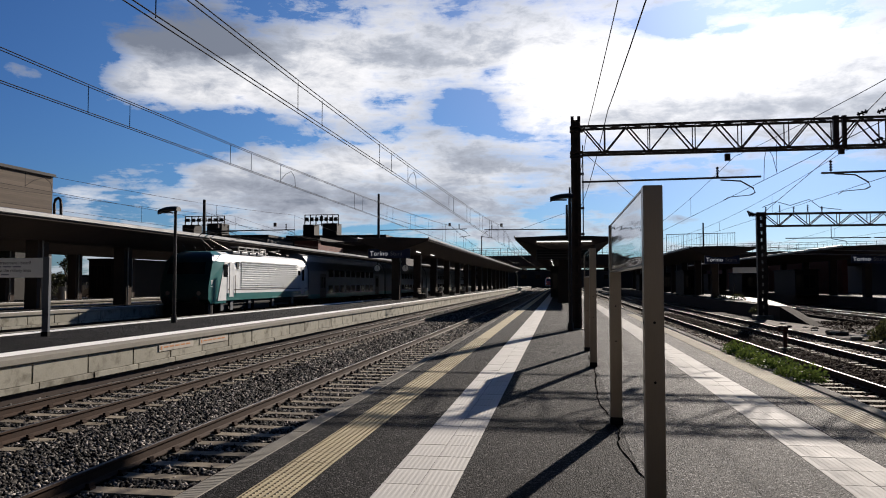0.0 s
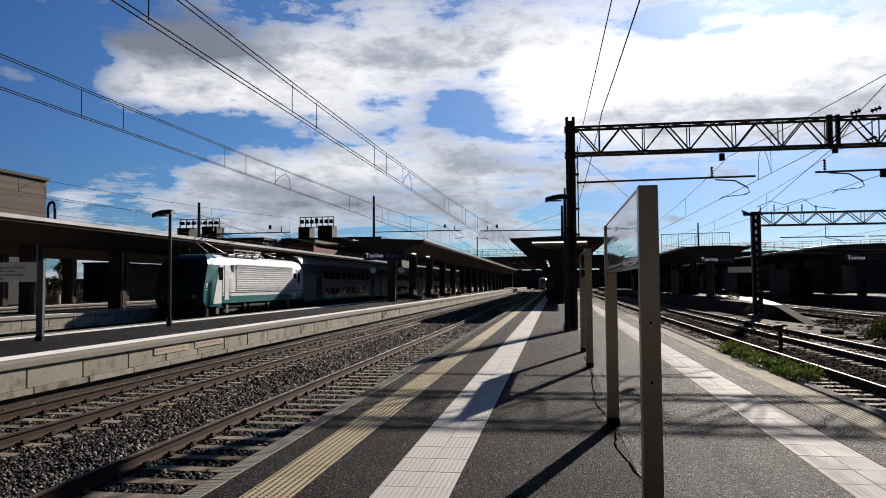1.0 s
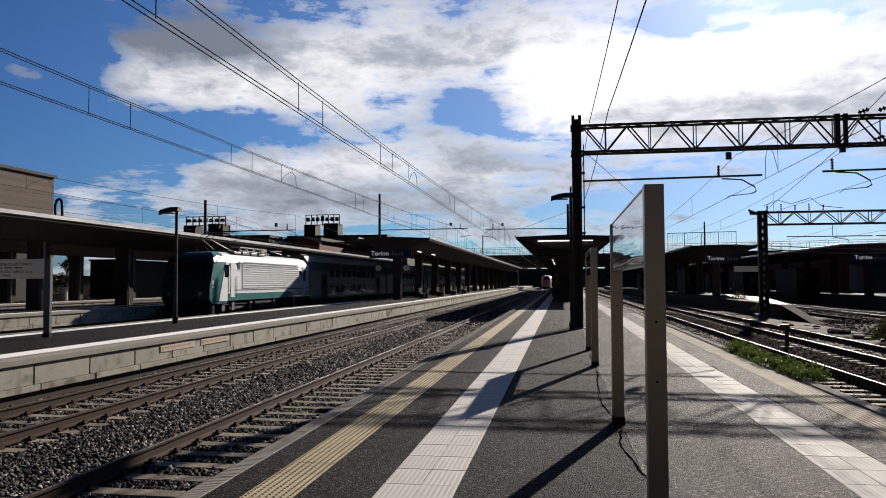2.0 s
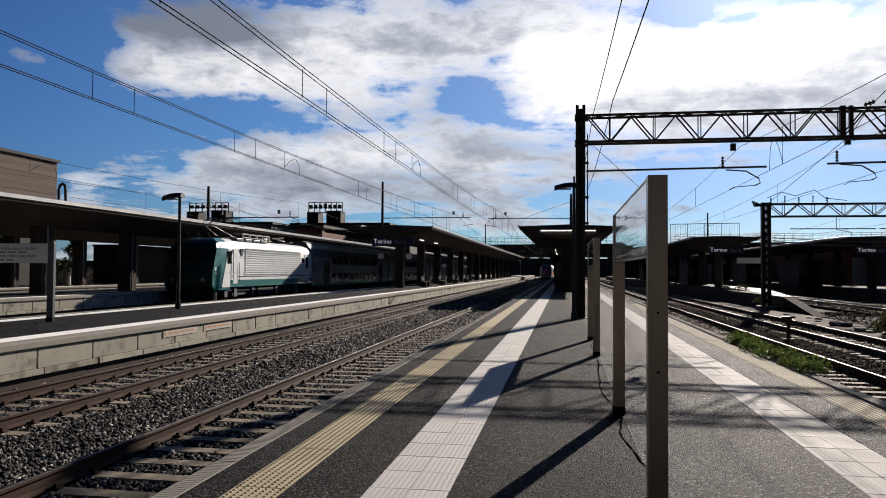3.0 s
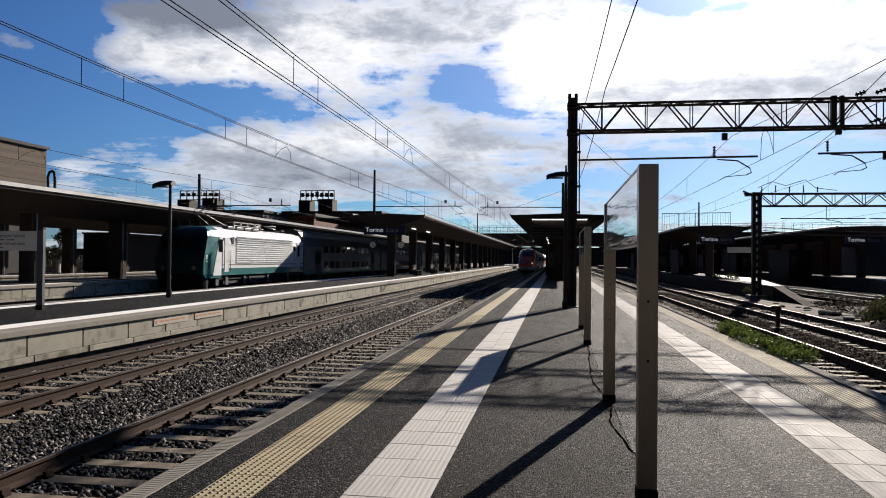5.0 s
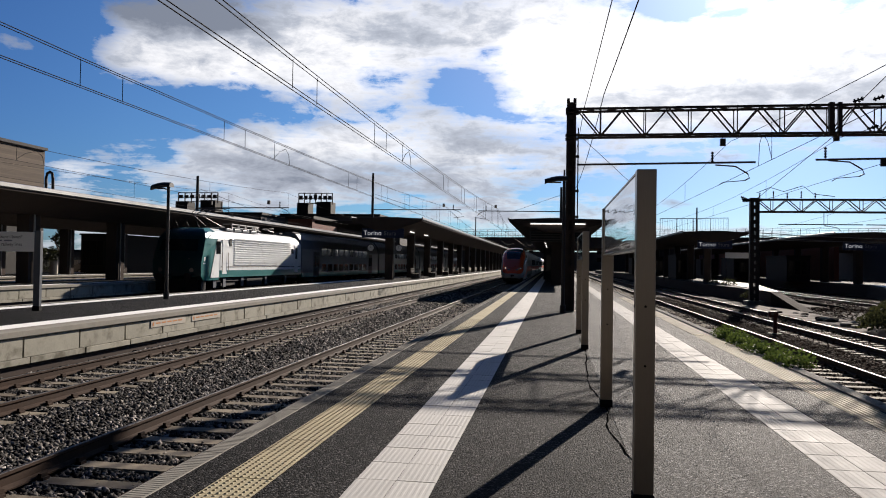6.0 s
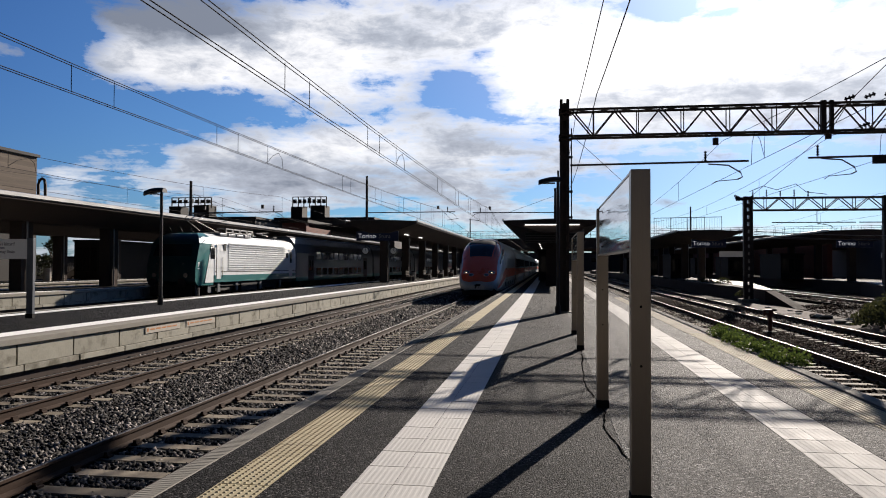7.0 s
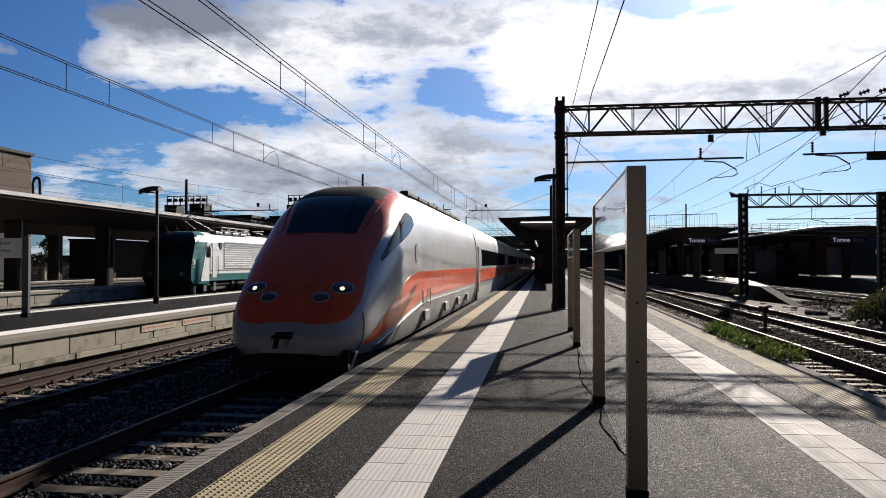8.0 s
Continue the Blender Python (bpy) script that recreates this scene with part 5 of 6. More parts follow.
def high_speed_train():
    t = empty("high_speed_train", "red and silver high-speed train with lit headlights", "train")
    ss = [0, .03, .07, .12, .2, .3, .42, .56, .72, .9] + [1.1 + .2 * i for i in range(30)] + [8, 10, 12, 14, 16, 18, 20.2]
    m = M()
    m.smooth = True
    m.skin([[shell(s, -1 + i / 32) for i in range(65)] for s in ss])
    m.add([shell(20.2, -1 + i / 32) for i in range(65)], [tuple(range(65))])
    m.add([shell(0, -1 + i / 32) for i in range(65)], [tuple(range(65))])
    body = m.ob("power_car", TRAIN_SILVER, t, "silver nose and body")
    # red mask over the nose
    hb = curve([(.13, 1.0), (.35, 1.06), (.8, 1.37), (1.5, 2.0), (2.5, 2.66), (3.6, 3.17), (4.6, 3.6), (5.3, 3.84)])
    edge = lambda s: max(u_at(s, hb(s)), .02)
    patch([.14, .17, .2, .25, .32, .4, .5, .6, .72, .85] + steps(1, 5.0, 24), lambda s: -edge(s), edge, .006, 28).ob("red_mask", TRAIN_RED, body, "glossy dark red nose mask")
    # windscreen and its dark surround
    ws = lambda s: u_across(s, .72 + .11 * (s - 2.1))
    patch(steps(2.1, 3.35, 10), lambda s: -ws(s), ws, .014, 16).ob("windscreen", GLASS_DARK, body, "dark windscreen")
    patch(steps(3.42, 4.6, 6), lambda s: -u_across(s, .95), lambda s: u_across(s, .95), .010, 12).ob("roof_brow", BLACK, body, "dark brow above the windscreen")
    for s in (-1, 1):
        M().pipe([off(2.3 + .14 * i, s * u_across(2.3 + .14 * i, .86 + .02 * i), .012) for i in range(10)], .010, 6).ob("mask_seam", UNDER, body)
        # cab side window
        lo = curve([(1.9, 2.10), (3.0, 2.45), (4.3, 2.78), (4.8, 2.95)])
        hi = curve([(1.9, 2.14), (2.5, 2.50), (3.6, 3.02), (4.3, 3.22), (4.8, 3.15)])
        p = patch(steps(1.9, 4.8, 14), lambda q: s * u_at(q, hi(q)), lambda q: s * u_at(q, lo(q)), .010, 6)
        p.ob("cab_window", GLASS_DARK, body, "dark wedge-shaped side window")
        # red band that sweeps up from the nose
        low = curve([(.9, .56), (2.2, .72), (4.2, .98), (6, 1.18), (7, 1.20)])
        top = curve([(.9, .66), (2.2, 1.22), (4.2, 1.78), (5.5, 1.86), (7, 1.86)])
        patch(steps(.9, 7, 20) + [9, 12, 15, 20.1], lambda q: s * u_at(q, top(q)), lambda q: s * u_at(q, low(q)), .005, 5).ob("red_band", TRAIN_RED, body, "bright red side band")
        patch(steps(7.5, 19, 6), lambda q: s * u_at(q, 2.62), lambda q: s * u_at(q, 1.90), .004, 4).ob("grey_panel", TRAIN_GREY, body, "grey side panel")
        # skirt
        sk = curve([(1.6, .50), (2.6, .68), (4.2, .90), (6, 1.08)])
        patch(steps(1.6, 6, 12) + [10, 15, 20.1], lambda q: s * u_at(q, sk(q)), lambda q: s * .99, .012, 4).ob("skirt", TRAIN_GREY, body, "grey skirt")
        M().pipe([off(1.7 + i * .3, s * u_at(1.7 + i * .3, sk(1.7 + i * .3)), .016) for i in range(15)], .018, 6).ob("skirt_lip", TRAIN_SILVER, body)
        # doors, hatches, handles
        for y in (5.9, 8.1):
            d = M().pipe([off(y, s * u_at(y, 3.2), .006), off(y, s * u_at(y, .75), .006), off(y + .75, s * u_at(y + .75, .75), .006), off(y + .75, s * u_at(y + .75, 3.2), .006)], .008, 5)
            d.ob("door_seam", UNDER, body)
        for y in (6.3, 10.2, 13.5, 16.5):
            M().box(s * 1.42 - .03, s * 1.42 + .03, y, y + .7, .6, .86).ob("hatch", TRAIN_GREY, body, "", .01)
        M().box(s * 1.48 - .012, s * 1.48 + .012, 5.72, 5.745, 1.0, 1.4).ob("handrail", BRUSHED, body)
        M().box(s * 1.48 - .012, s * 1.48 + .012, 6.88, 6.905, 1.0, 1.4).ob("handrail", BRUSHED, body)
        M().disc((s * 1.474, 4.9, 2.3), (s, 0, 0), .22, .006, 20).ob("emblem", TRAIN_GREY, body)
        M().box(s * 1.474 - .004, s * 1.474 + .004, 9.6, 11.0, 2.05, 2.2).ob("lettering_bar", TRAIN_GREY, body)
        # lamps
        q = spot_on(s * .86, 1.61)
        lens(*q, .22, .010, .72).ob("lamp_bezel", TRAIN_SILVER, body, "silver lamp bezel")
        lens(*q, .195, .020, .70).ob("headlamp_cover", LAMP_GLASS, body)
        q2 = (q[0] - .03, q[1] * 1.02)
        lens(*q2, .045, .036).ob("lit_headlight", HEADLIGHT, body, "lit headlight")
        q = spot_on(s * .37, 1.45)
        lens(*q, .165, .010, .80).ob("lamp_bezel", TRAIN_SILVER, body, "silver lamp bezel")
        lens(*q, .14, .020, .78).ob("lower_lamp", LAMP_GLASS, body)
    # emblem on the nose, joint lines
    for x0, x1, z0, z1, mat in ((-.19, .18, .76, .83, BLACK), (-.12, .20, .835, .88, BLACK), (-.16, -.07, .60, .755, BLACK), (.02, .11, .62, .755, TRAIN_GREY)):
        M().prism([(x0 - .03, z0), (x1 - .03, z0), (x1, z1), (x0, z1)], -.012, .06).ob("emblem", mat, body, "dark slanted nose emblem")
    M().pipe([off(.75, u, .006) for u in steps(.62, .98, 12)], .008, 5).ob("nose_joint", UNDER, body)
    M().pipe([off(.75, -u, .006) for u in steps(.62, .98, 12)], .008, 5).ob("nose_joint", UNDER, body)
    M().disc((0, 1.55, 2.21), (0, -.6, .8), .11, .01, 16).ob("coupler_cap", UNDER, body)
    # underside
    M().box(-1.05, 1.05, .35, 20, .2, .55).ob("underframe", UNDER, t)
    M().prism([(-1.0, .14), (1.0, .14), (1.15, .5), (-1.15, .5)], .5, .75).ob("rail_guard", UNDER, t, "", .03)
    for yb in (4.2, 15.7):
        bg = M().box(-1.2, 1.2, yb - 1.9, yb + 1.9, .35, .62).ob("bogie", UNDER, t, "", .03)
        for d in (-1.4, 1.4):
            wheelset(bg, yb + d, .5)
    # roof gear
    for i in range(7):
        for s in (-1, 1):
            M().box(s * .95 - .1, s * .95 + .1, 6.0 + i * 1.7, 7.5 + i * 1.7, 3.78, 3.89).ob("roof_louvre", UNDER, body, "", .02)
    M().prism([(-.7, 3.85), (-.6, 4.05), (.6, 4.05), (.7, 3.85)], 8, 19).ob("roof_fairing", TRAIN_GREY, body, "", .03)
    # coaches
    for k in range(9):
        y = 20.7 + 26.1 * k
        sec = [shell(9, -1 + i / 16) for i in range(33)]
        m = M()
        m.smooth = True
        m.skin([[Vector((p.x, yy, p.z)) for p in sec] for yy in (y, y + 13, y + 25.6)], False)
        for yy in (y, y + 25.6):
            m.add([(p.x, yy, p.z) for p in sec], [tuple(range(33))])
        c = m.ob("coach", TRAIN_SILVER, t, "silver coach body with a red band")
        M().box(-1.2, 1.2, y - .5, y, .7, 3.6).ob("gangway", BLACK, c)
        for s in (-1, 1):
            M().box(s * 1.468 - .008, s * 1.468 + .008, y + .1, y + 25.5, 1.2, 1.78).ob("red_band", TRAIN_RED, c)
            M().box(s * 1.45 - .02, s * 1.45 + .02, y + 2.4, y + 23.2, 1.92, 2.72).ob("window_band", GLASS_DARK, c)
            for yy in (.5, 24.2):
                d = M().box(s * 1.462 - .022, s * 1.462 + .022, y + yy, y + yy + .9, .75, 2.8).ob("door", TRAIN_GREY, c)
            M().box(s * 1.35 - .03, s * 1.35 + .03, y + 1, y + 25, .3, .85).ob("skirt", TRAIN_GREY, c)
    return t


train = high_speed_train()


# ---- buildings and distance ----
def brick_building():
    b = empty("brick_building", "brown brick building with a flat roof beyond the tracks", "building")
    x0, x1, y0, y1, z1 = -62.0, -45.6, 14.0, 60.0, 11.45
    wall = M().box(x0, x1, y0, y1, -.85, z1 - .25).ob("wall", BRICK, b)
    M().box(x0 - .2, x1 + .2, y0 - .2, y1 + .2, z1 - .25, z1).ob("roof", WALL_GREY, b)
    # brick courses in bands along the side that faces the tracks
    for i in range(48):
        M().box(x1, x1 + .015, y0, y1, 4.62 + i * .137, 4.745 + i * .137).ob("brick_course", BRICK, wall)
    # added dark band that paints the shade under the canopies onto the wall
    M().box(x1 - .5, x1 + .06, y0 - .02, y1 + .02, -.85, 4.6).ob("plinth", UNDER, b, "lower wall face painted dark for canopy shade")
    M().box(x1 - 1.4, x1 - .6, y1 - 9, y1 - 8, z1, z1 + .6).ob("roof_vent", UNDER, b)


brick_building()


def shed(x0, x1, y0, y1, z, label, mat, rows=2):
    b = empty("background_building", label, "building", "buildings behind the station")
    M().box(x0, x1, y0, y1, -.85, z).ob("wall", mat, b)
    M().box(x0 - .3, x1 + .3, y0 - .3, y1 + .3, z, z + .4).ob("roof", UNDER, b)
    n = int((x1 - x0) / 6)
    for i in range(n):
        for r in range(rows):
            xx = x0 + 2 + i * 6
            M().box(xx, xx + 2.2, y0 - .05, y0 + .1, 3.2 + r * 3.4, 5.0 + r * 3.4).ob("window", GLASS_DARK, b)
    return b


def roof_billboard(x, y, z, w, h):
    b = empty("roof_billboard", "skeleton rooftop billboard seen from behind on a dark roof block", "billboard", "rooftop billboards", pose(x, y, z))
    M().box(-w / 2, -w / 2 + 2.2, 0, 3, 0, 2.2).ob("roof_block", UNDER, b)
    M().box(w / 2 - 2.8, w / 2, 0, 3, 0, 2.4).ob("roof_block", UNDER, b)
    for i in range(7):
        xx = -w / 2 + w * i / 6
        M().bar((xx, 1, 2.0), (xx, 1, 2.2 + h), .16).ob("strut", UNDER, b)
    for k in range(3):
        M().bar((-w / 2, 1, 2.2 + h * k / 2), (w / 2, 1, 2.2 + h * k / 2), .14).ob("beam", UNDER, b)
    for i in range(7):
        xx = -w / 2 + w * (i + .5) / 7
        M().box(xx - w * .05, xx + w * .05, .8, .95, 2.4 + h * .25, 2.1 + h * (.8 + .12 * (i == 3))).ob("letter_plate", UNDER, b)


shed(-66, -49, 118, 150, 9.3, "long low dark building behind the far canopy", WALL_GREY)
shed(-50, -31.5, 130, 160, 9.9, "dark flat-roofed building behind the station", WALL_GREY)
shed(-38, -22, 104, 116, 6.6, "grey block beside the canopy", WALL_GREY, 1)
M_red = shed(-34.5, -31.2, 92, 103, 7.1, "small red brick block above the canopy", BRICK_RED, 1)
roof_billboard(-63, 122, 9.7, 7.5, 1.6)
roof_billboard(-44.5, 132, 10.3, 6.6, 1.9)
shed(-150, -64, 160, 190, 3.0, "far low building in the haze", WALL_GREY, 0)


def road_bridge():
    b = empty("road_bridge", "brown concrete road bridge crossing over all the tracks", "bridge", "", pose(20, 198, 0, 0, 0, -14))
    M().prism([(-5, 6.0), (-5, 8.4), (5, 8.4), (5, 6.0), (4, 5.5), (-4, 5.5)], -110, 120, "x").ob("deck", BRIDGE, b, "", .05)
    for s in (-5, 5):
        M().box(-110, 120, s - .15, s + .15, 8.4, 8.95).ob("parapet", BRIDGE, b)
        for z in (9.8, 11.0):
            M().bar((-110, s, z), (120, s, z), .07).ob("handrail", DARK_STEEL, b)
        for i in range(116):
            M().bar((-110 + 2 * i, s, 8.9), (-110 + 2 * i, s, 11.0), .07).ob("railing_post", DARK_STEEL, b)
    for x in (-62, -38, -18.5, 0, 14, 26, 47, 70, 95):
        for s in (-3, 3):
            M().rod((x, s, -.85), (x, s, 5.6), .45, 16).ob("pier", BRIDGE, b)
    for x in (8, 12, 16, 20, 24):
        M().box(x, x + .12, -5.25, -5.16, 8.4, 13.8).ob("mesh_post", DARK_STEEL, b)
    M().box(8, 24.1, -5.24, -5.18, 13.6, 13.75).ob("mesh_rail", DARK_STEEL, b)
    for i in range(27):
        M().box(8 + i * .6, 8.04 + i * .6, -5.22, -5.18, 8.9, 13.7).ob("mesh_bar", DARK_STEEL, b)


road_bridge()


def blank_wall(name, x0, x1, y0, y1, z0, z1, mat, label, cat):
    return tagged(M().box(x0, x1, y0, y1, z0, z1).ob(name, mat), label, cat, kind="structure")


# retaining walls and shaded structures that close the right side
blank_wall("wall_east", 34, 34.6, 96, 184, -.85, 4.6, BRICK_RED, "dark reddish brick wall beyond the last platform", "wall")
blank_wall("wall_north", 12, 60, 186, 187, -.85, 6.2, BRIDGE, "dark wall under the road bridge", "wall")
blank_wall("wall_west", -140, -46, 79, 79.4, -.85, 1.3, FENCE_WALL, "pale fence wall along the street", "wall")


def kiosk(x, y, w, d, h, label):
    k = empty("platform_kiosk", label, "kiosk", "kiosks on the platforms", pose(x, y, TOP2))
    # near-black wall, with the canopy's shade put into its colour
    M().box(-w / 2, w / 2, 0, d, 0, h).ob("wall", UNDER, k)
    for i in range(3):
        xx = -w / 2 + .2 + i * (w - .4) / 3
        M().box(xx, xx + (w - .4) / 3 - .15, -.03, .05, .8, h - .5).ob("window", GLASS_DARK, k)
    M().box(-w / 2 - .1, w / 2 + .1, -.1, d + .1, h, h + .15).ob("roof", UNDER, k)


# made-up dark block that fills the shade at the far left
kiosk(-38.5, 24, 2.4, 20.0, 3.3, "added dark block that stands in for shade on the dim platform")
for i in range(3):
    kiosk(.3, 70 + i * 28, 2.4, 8, 2.8, "dark stair enclosure under the middle canopy")
    kiosk(15.2, 88 + i * 24, 2.2, 6, 2.7, "dark glazed shelter on the platform")
    kiosk(26.8, 86 + i * 24, 2.4, 8, 2.7, "dark glazed shelter on the last platform")
    # made-up dark blocks that fill the shaded gap under the far canopies
    kiosk(-38.5, 57 + i * 20, 2.4, 17, 3.3, "added dark block that stands in for shade on the dim platform")
    kiosk(-25.4, 60 + i * 30, 2.2, 8, 2.7, "dark shelter under the far canopy")


shed(-190, -20, 330, 350, 7.5, "far dark row of buildings at the end of the tracks", WALL_GREY)
shed(-19, 200, 330, 350, 7.0, "far low row of buildings beyond the bridge", WALL_GREY)


# added plain walls that block low sky light behind the camera and to the sides
blank_wall("wall_south", -75, 70, -42, -41, -.85, 7, WALL_GREY, "unseen plain wall added behind to block sky light", "wall")
blank_wall("wall_far_east", 70, 71, -42, 330, -.85, 9, WALL_GREY, "plain wall added beyond the yard to block sky light", "wall")


v = empty("roof_ventilator", "bent brown ventilator pipe on the far canopy roof", "ventilator", "", pose(-25.2, 33.5, 4.74))
M().pipe([(-.12, 0, 0), (-.14, 0, .85), (-.08, 0, 1.08), (.08, 0, 1.16), (.2, 0, 1.08), (.24, 0, .85), (.26, 0, 0)], .075, 10).ob("bent_pipe", RUST_STEEL, v)
M().box(-.22, .36, -.14, .14, -.02, .05).ob("base_plate", DARK_STEEL, v)


# ---- street seen under the far canopy ----
def clump(m, c, r, n, size, rng):
    """Leaves scattered in a ragged ball."""
    for _ in range(n):
        d = Vector((rng.gauss(0, 1), rng.gauss(0, 1), rng.gauss(0, 1))).normalized() * r * rng.uniform(.35, 1.05)
        p = Vector(c) + d
        a = Vector((rng.uniform(-1, 1), rng.uniform(-1, 1), rng.uniform(-.6, .6))).normalized() * size * rng.uniform(.6, 1.3)
        b = a.cross(Vector((rng.uniform(-1, 1), rng.uniform(-1, 1), rng.uniform(-1, 1)))).normalized() * size * .45
        k = len(m.v)
        m.v += [tuple(p - a), tuple(p + b), tuple(p + a), tuple(p - b)]
        m.f.append((k, k + 1, k + 2, k + 3))


def plain_mesh(m, name, mat, parent=None):
    me = bpy.data.meshes.new(name)
    me.from_pydata(m.v, [], m.f)
    me.materials.append(mat)
    o = new(name, me)
    if parent:
        o.parent = parent
    return o


def tree(x, y, h, r, seed):
    rng = random.Random(seed)
    t = empty("street_tree", "dark leafy street tree behind the fence", "tree", "street trees", pose(x, y, -.85))
    tr = M()
    tr.rod((0, 0, 0), (.1, 0, h * .45), .16, 8, .11)
    for i in range(6):
        a = i * 1.05
        tr.rod((.1, 0, h * (.3 + .03 * i)), (math.cos(a) * r * .6, math.sin(a) * r * .6, h * (.6 + .05 * i)), .07, 6, .03)
    tr.ob("trunk", BARK, t)
    m = M()
    for i in range(22):
        a, k = rng.uniform(0, 6.28), rng.uniform(0, 1)
        q = r * (1 - .75 * k) * rng.uniform(.3, 1)
        clump(m, (math.cos(a) * q, math.sin(a) * q, h * (.38 + .62 * k)), r * .34, 70, .16, rng)
    plain_mesh(m, "crown", LEAF_DARK, t)


for i, (x, y, h, r) in enumerate(((-61, 73, 5.6, 1.9), (-58, 76, 3.6, 1.5), (-67.5, 76, 3.8, 2.0), (-53.2, 73, 5.9, 1.5), (-50, 76, 3.6, 1.6), (-72, 74, 4.2, 2.0))):
    tree(x, y, h, r, i + 3)


def fence(x0, x1, y):
    f = empty("railing_fence", "dark metal railing fence before the street", "fence")
    for z in (.35, 1.75):
        M().bar((x0, y, z), (x1, y, z), .06).ob("rail", DARK_STEEL, f)
    n = int((x1 - x0) / 1.8)
    for i in range(n + 1):
        M().bar((x0 + i * 1.8, y, -.85), (x0 + i * 1.8, y, 2.0), .10).ob("post", DARK_STEEL, f)
    bars = M()
    for i in range(n * 9):
        bars.bar((x0 + i * .2, y, .3), (x0 + i * .2, y, 1.8), .025)
    tagged(bars.ob("bars", DARK_STEEL, f), "thin upright bars", kind="stuff")


fence(-76, -42.5, 74)


def car(x, y, rz):
    c = empty("parked_car", "dark parked hatchback car on the street", "car", "", pose(x, y, -.2, 0, 0, rz))
    prof = [(-2.0, .3), (-2.05, .75), (-1.9, .95), (-1.0, 1.05), (-.35, 1.48), (1.0, 1.5), (1.75, 1.05), (2.0, .95), (2.05, .4), (1.9, .28)]
    M().prism(prof, -.82, .82).ob("body", CAR_PAINT, c, "", .06)
    for s in (-.83, .83):
        M().prism([(-.85, 1.07), (-.3, 1.42), (.95, 1.43), (1.45, 1.08)], s - .01, s + .01).ob("side_window", GLASS_DARK, c)
        for a in (-1.3, 1.25):
            w = M().rod((a, s - .08, .31), (a, s + .08, .31), .31, 18).ob("tyre", BLACK, c)
            M().rod((a, s - .085, .31), (a, s + .085, .31), .19, 14).ob("rim", CANOPY_EDGE, w)
        M().disc((-2.03, s * .75, .72), (-1, 0, 0), .11, .05, 12).ob("headlight", SIGN_WHITE, c)
    M().prism([(-.98, 1.06), (-.36, 1.45), (-.33, 1.44), (-.95, 1.05)], -.7, .7).ob("windscreen", GLASS_DARK, c)


car(-46.6, 69.5, 188)
street = tagged(M().box(-120, -44.2, 58, 78.9, -.84, -.2).ob("road", ASPHALT), "grey asphalt street behind the station", "road", kind="structure")
for i in range(5):
    bo = M().rod((0, 0, 0), (0, 0, 1.0), .28, 12).ob("concrete_bollard", FENCE_WALL)
    tagged(bo, "pale concrete bollard under the far canopy", "bollard", "bollards")
    bo.location = (-37.0, 33 + i * 8.5, .32)

# ---- right-hand side: rubble, low signal, weeds ----
rubble = tagged(M().add([(10.9, 22, -.63), (12.6, 22, -.60), (12.7, 46, -.58), (10.9, 46, -.63)], [(0, 1, 2, 3)]).ob("sandy_ground", SAND), "pale sandy rubble strip between tracks", "ground", kind="structure")
verge = tagged(M().add([(12.5, -10, -.65), (17.6, -10, -.65), (17.6, 41.5, -.65), (12.5, 41.5, -.65)], [(0, 1, 2, 3)]).ob("verge", EARTH), "brown earth verge", "ground", kind="structure")
rng = random.Random(5)
for i in range(14):
    m = M()
    r = rng.uniform(.12, .3)
    pts = []
    for k in range(5):
        pts.append([(r * (1.2 - .1 * k) * math.sin(math.pi * (k + .4) / 5) * math.cos(a) * rng.uniform(.8, 1.2), r * math.sin(math.pi * (k + .4) / 5) * math.sin(a) * rng.uniform(.8, 1.2), r * .35 * (1 - math.cos(math.pi * (k + .4) / 5))) for a in [2 * math.pi * j / 9 for j in range(9)]])
    m.skin(pts, True, True)
    o = tagged(m.ob("rubble_lump", COPING if i % 2 else SAND), "pale lump of rubble on sandy ground", "rubble", "rubble beside the track")
    o.location = (rng.uniform(11.1, 12.3), rng.uniform(30, 42), -.64)

s = empty("dwarf_signal", "low faded red track signal on a short post", "signal", "", pose(7.55, 26.6, -.66))
M().box(-.06, .06, -.06, .06, 0, .75).ob("post", RED_STEEL, s, "", .01)
M().box(-.22, .10, -.08, .08, .62, .80).ob("head", RED_STEEL, s, "", .03)
M().disc((-.1, -.084, .71), (0, 1, 0), .05, .006, 12).ob("lens", LAMP_GLASS, s)
M().box(-.2, .2, -.15, .15, -.02, .06).ob("base", CONCRETE, s)


def weeds(name, spots, label, mat, n, size, seed, rise=.9):
    r = random.Random(seed)
    m = M()
    for x, y, z, rad in spots:
        for _ in range(n):
            a, k = r.uniform(0, 6.28), r.random() ** .5
            px, py = x + math.cos(a) * rad * k, y + math.sin(a) * rad * 1.5 * k
            h = rad * rise * (1 - k * k * .7) * r.uniform(.3, 1.1)
            d = Vector((r.uniform(-1, 1), r.uniform(-1, 1), r.uniform(.1, 1.0))).normalized() * size * r.uniform(.6, 1.3)
            e = d.cross(Vector((r.uniform(-1, 1), r.uniform(-1, 1), 0.2))).normalized() * size * .4
            p = Vector((px, py, z + h))
            q = len(m.v)
            m.v += [tuple(p), tuple(p + d * .5 + e), tuple(p + d), tuple(p + d * .5 - e)]
            m.f.append((q, q + 1, q + 2, q + 3))
    return tagged(plain_mesh(m, name, mat), label, "weeds", kind="stuff")


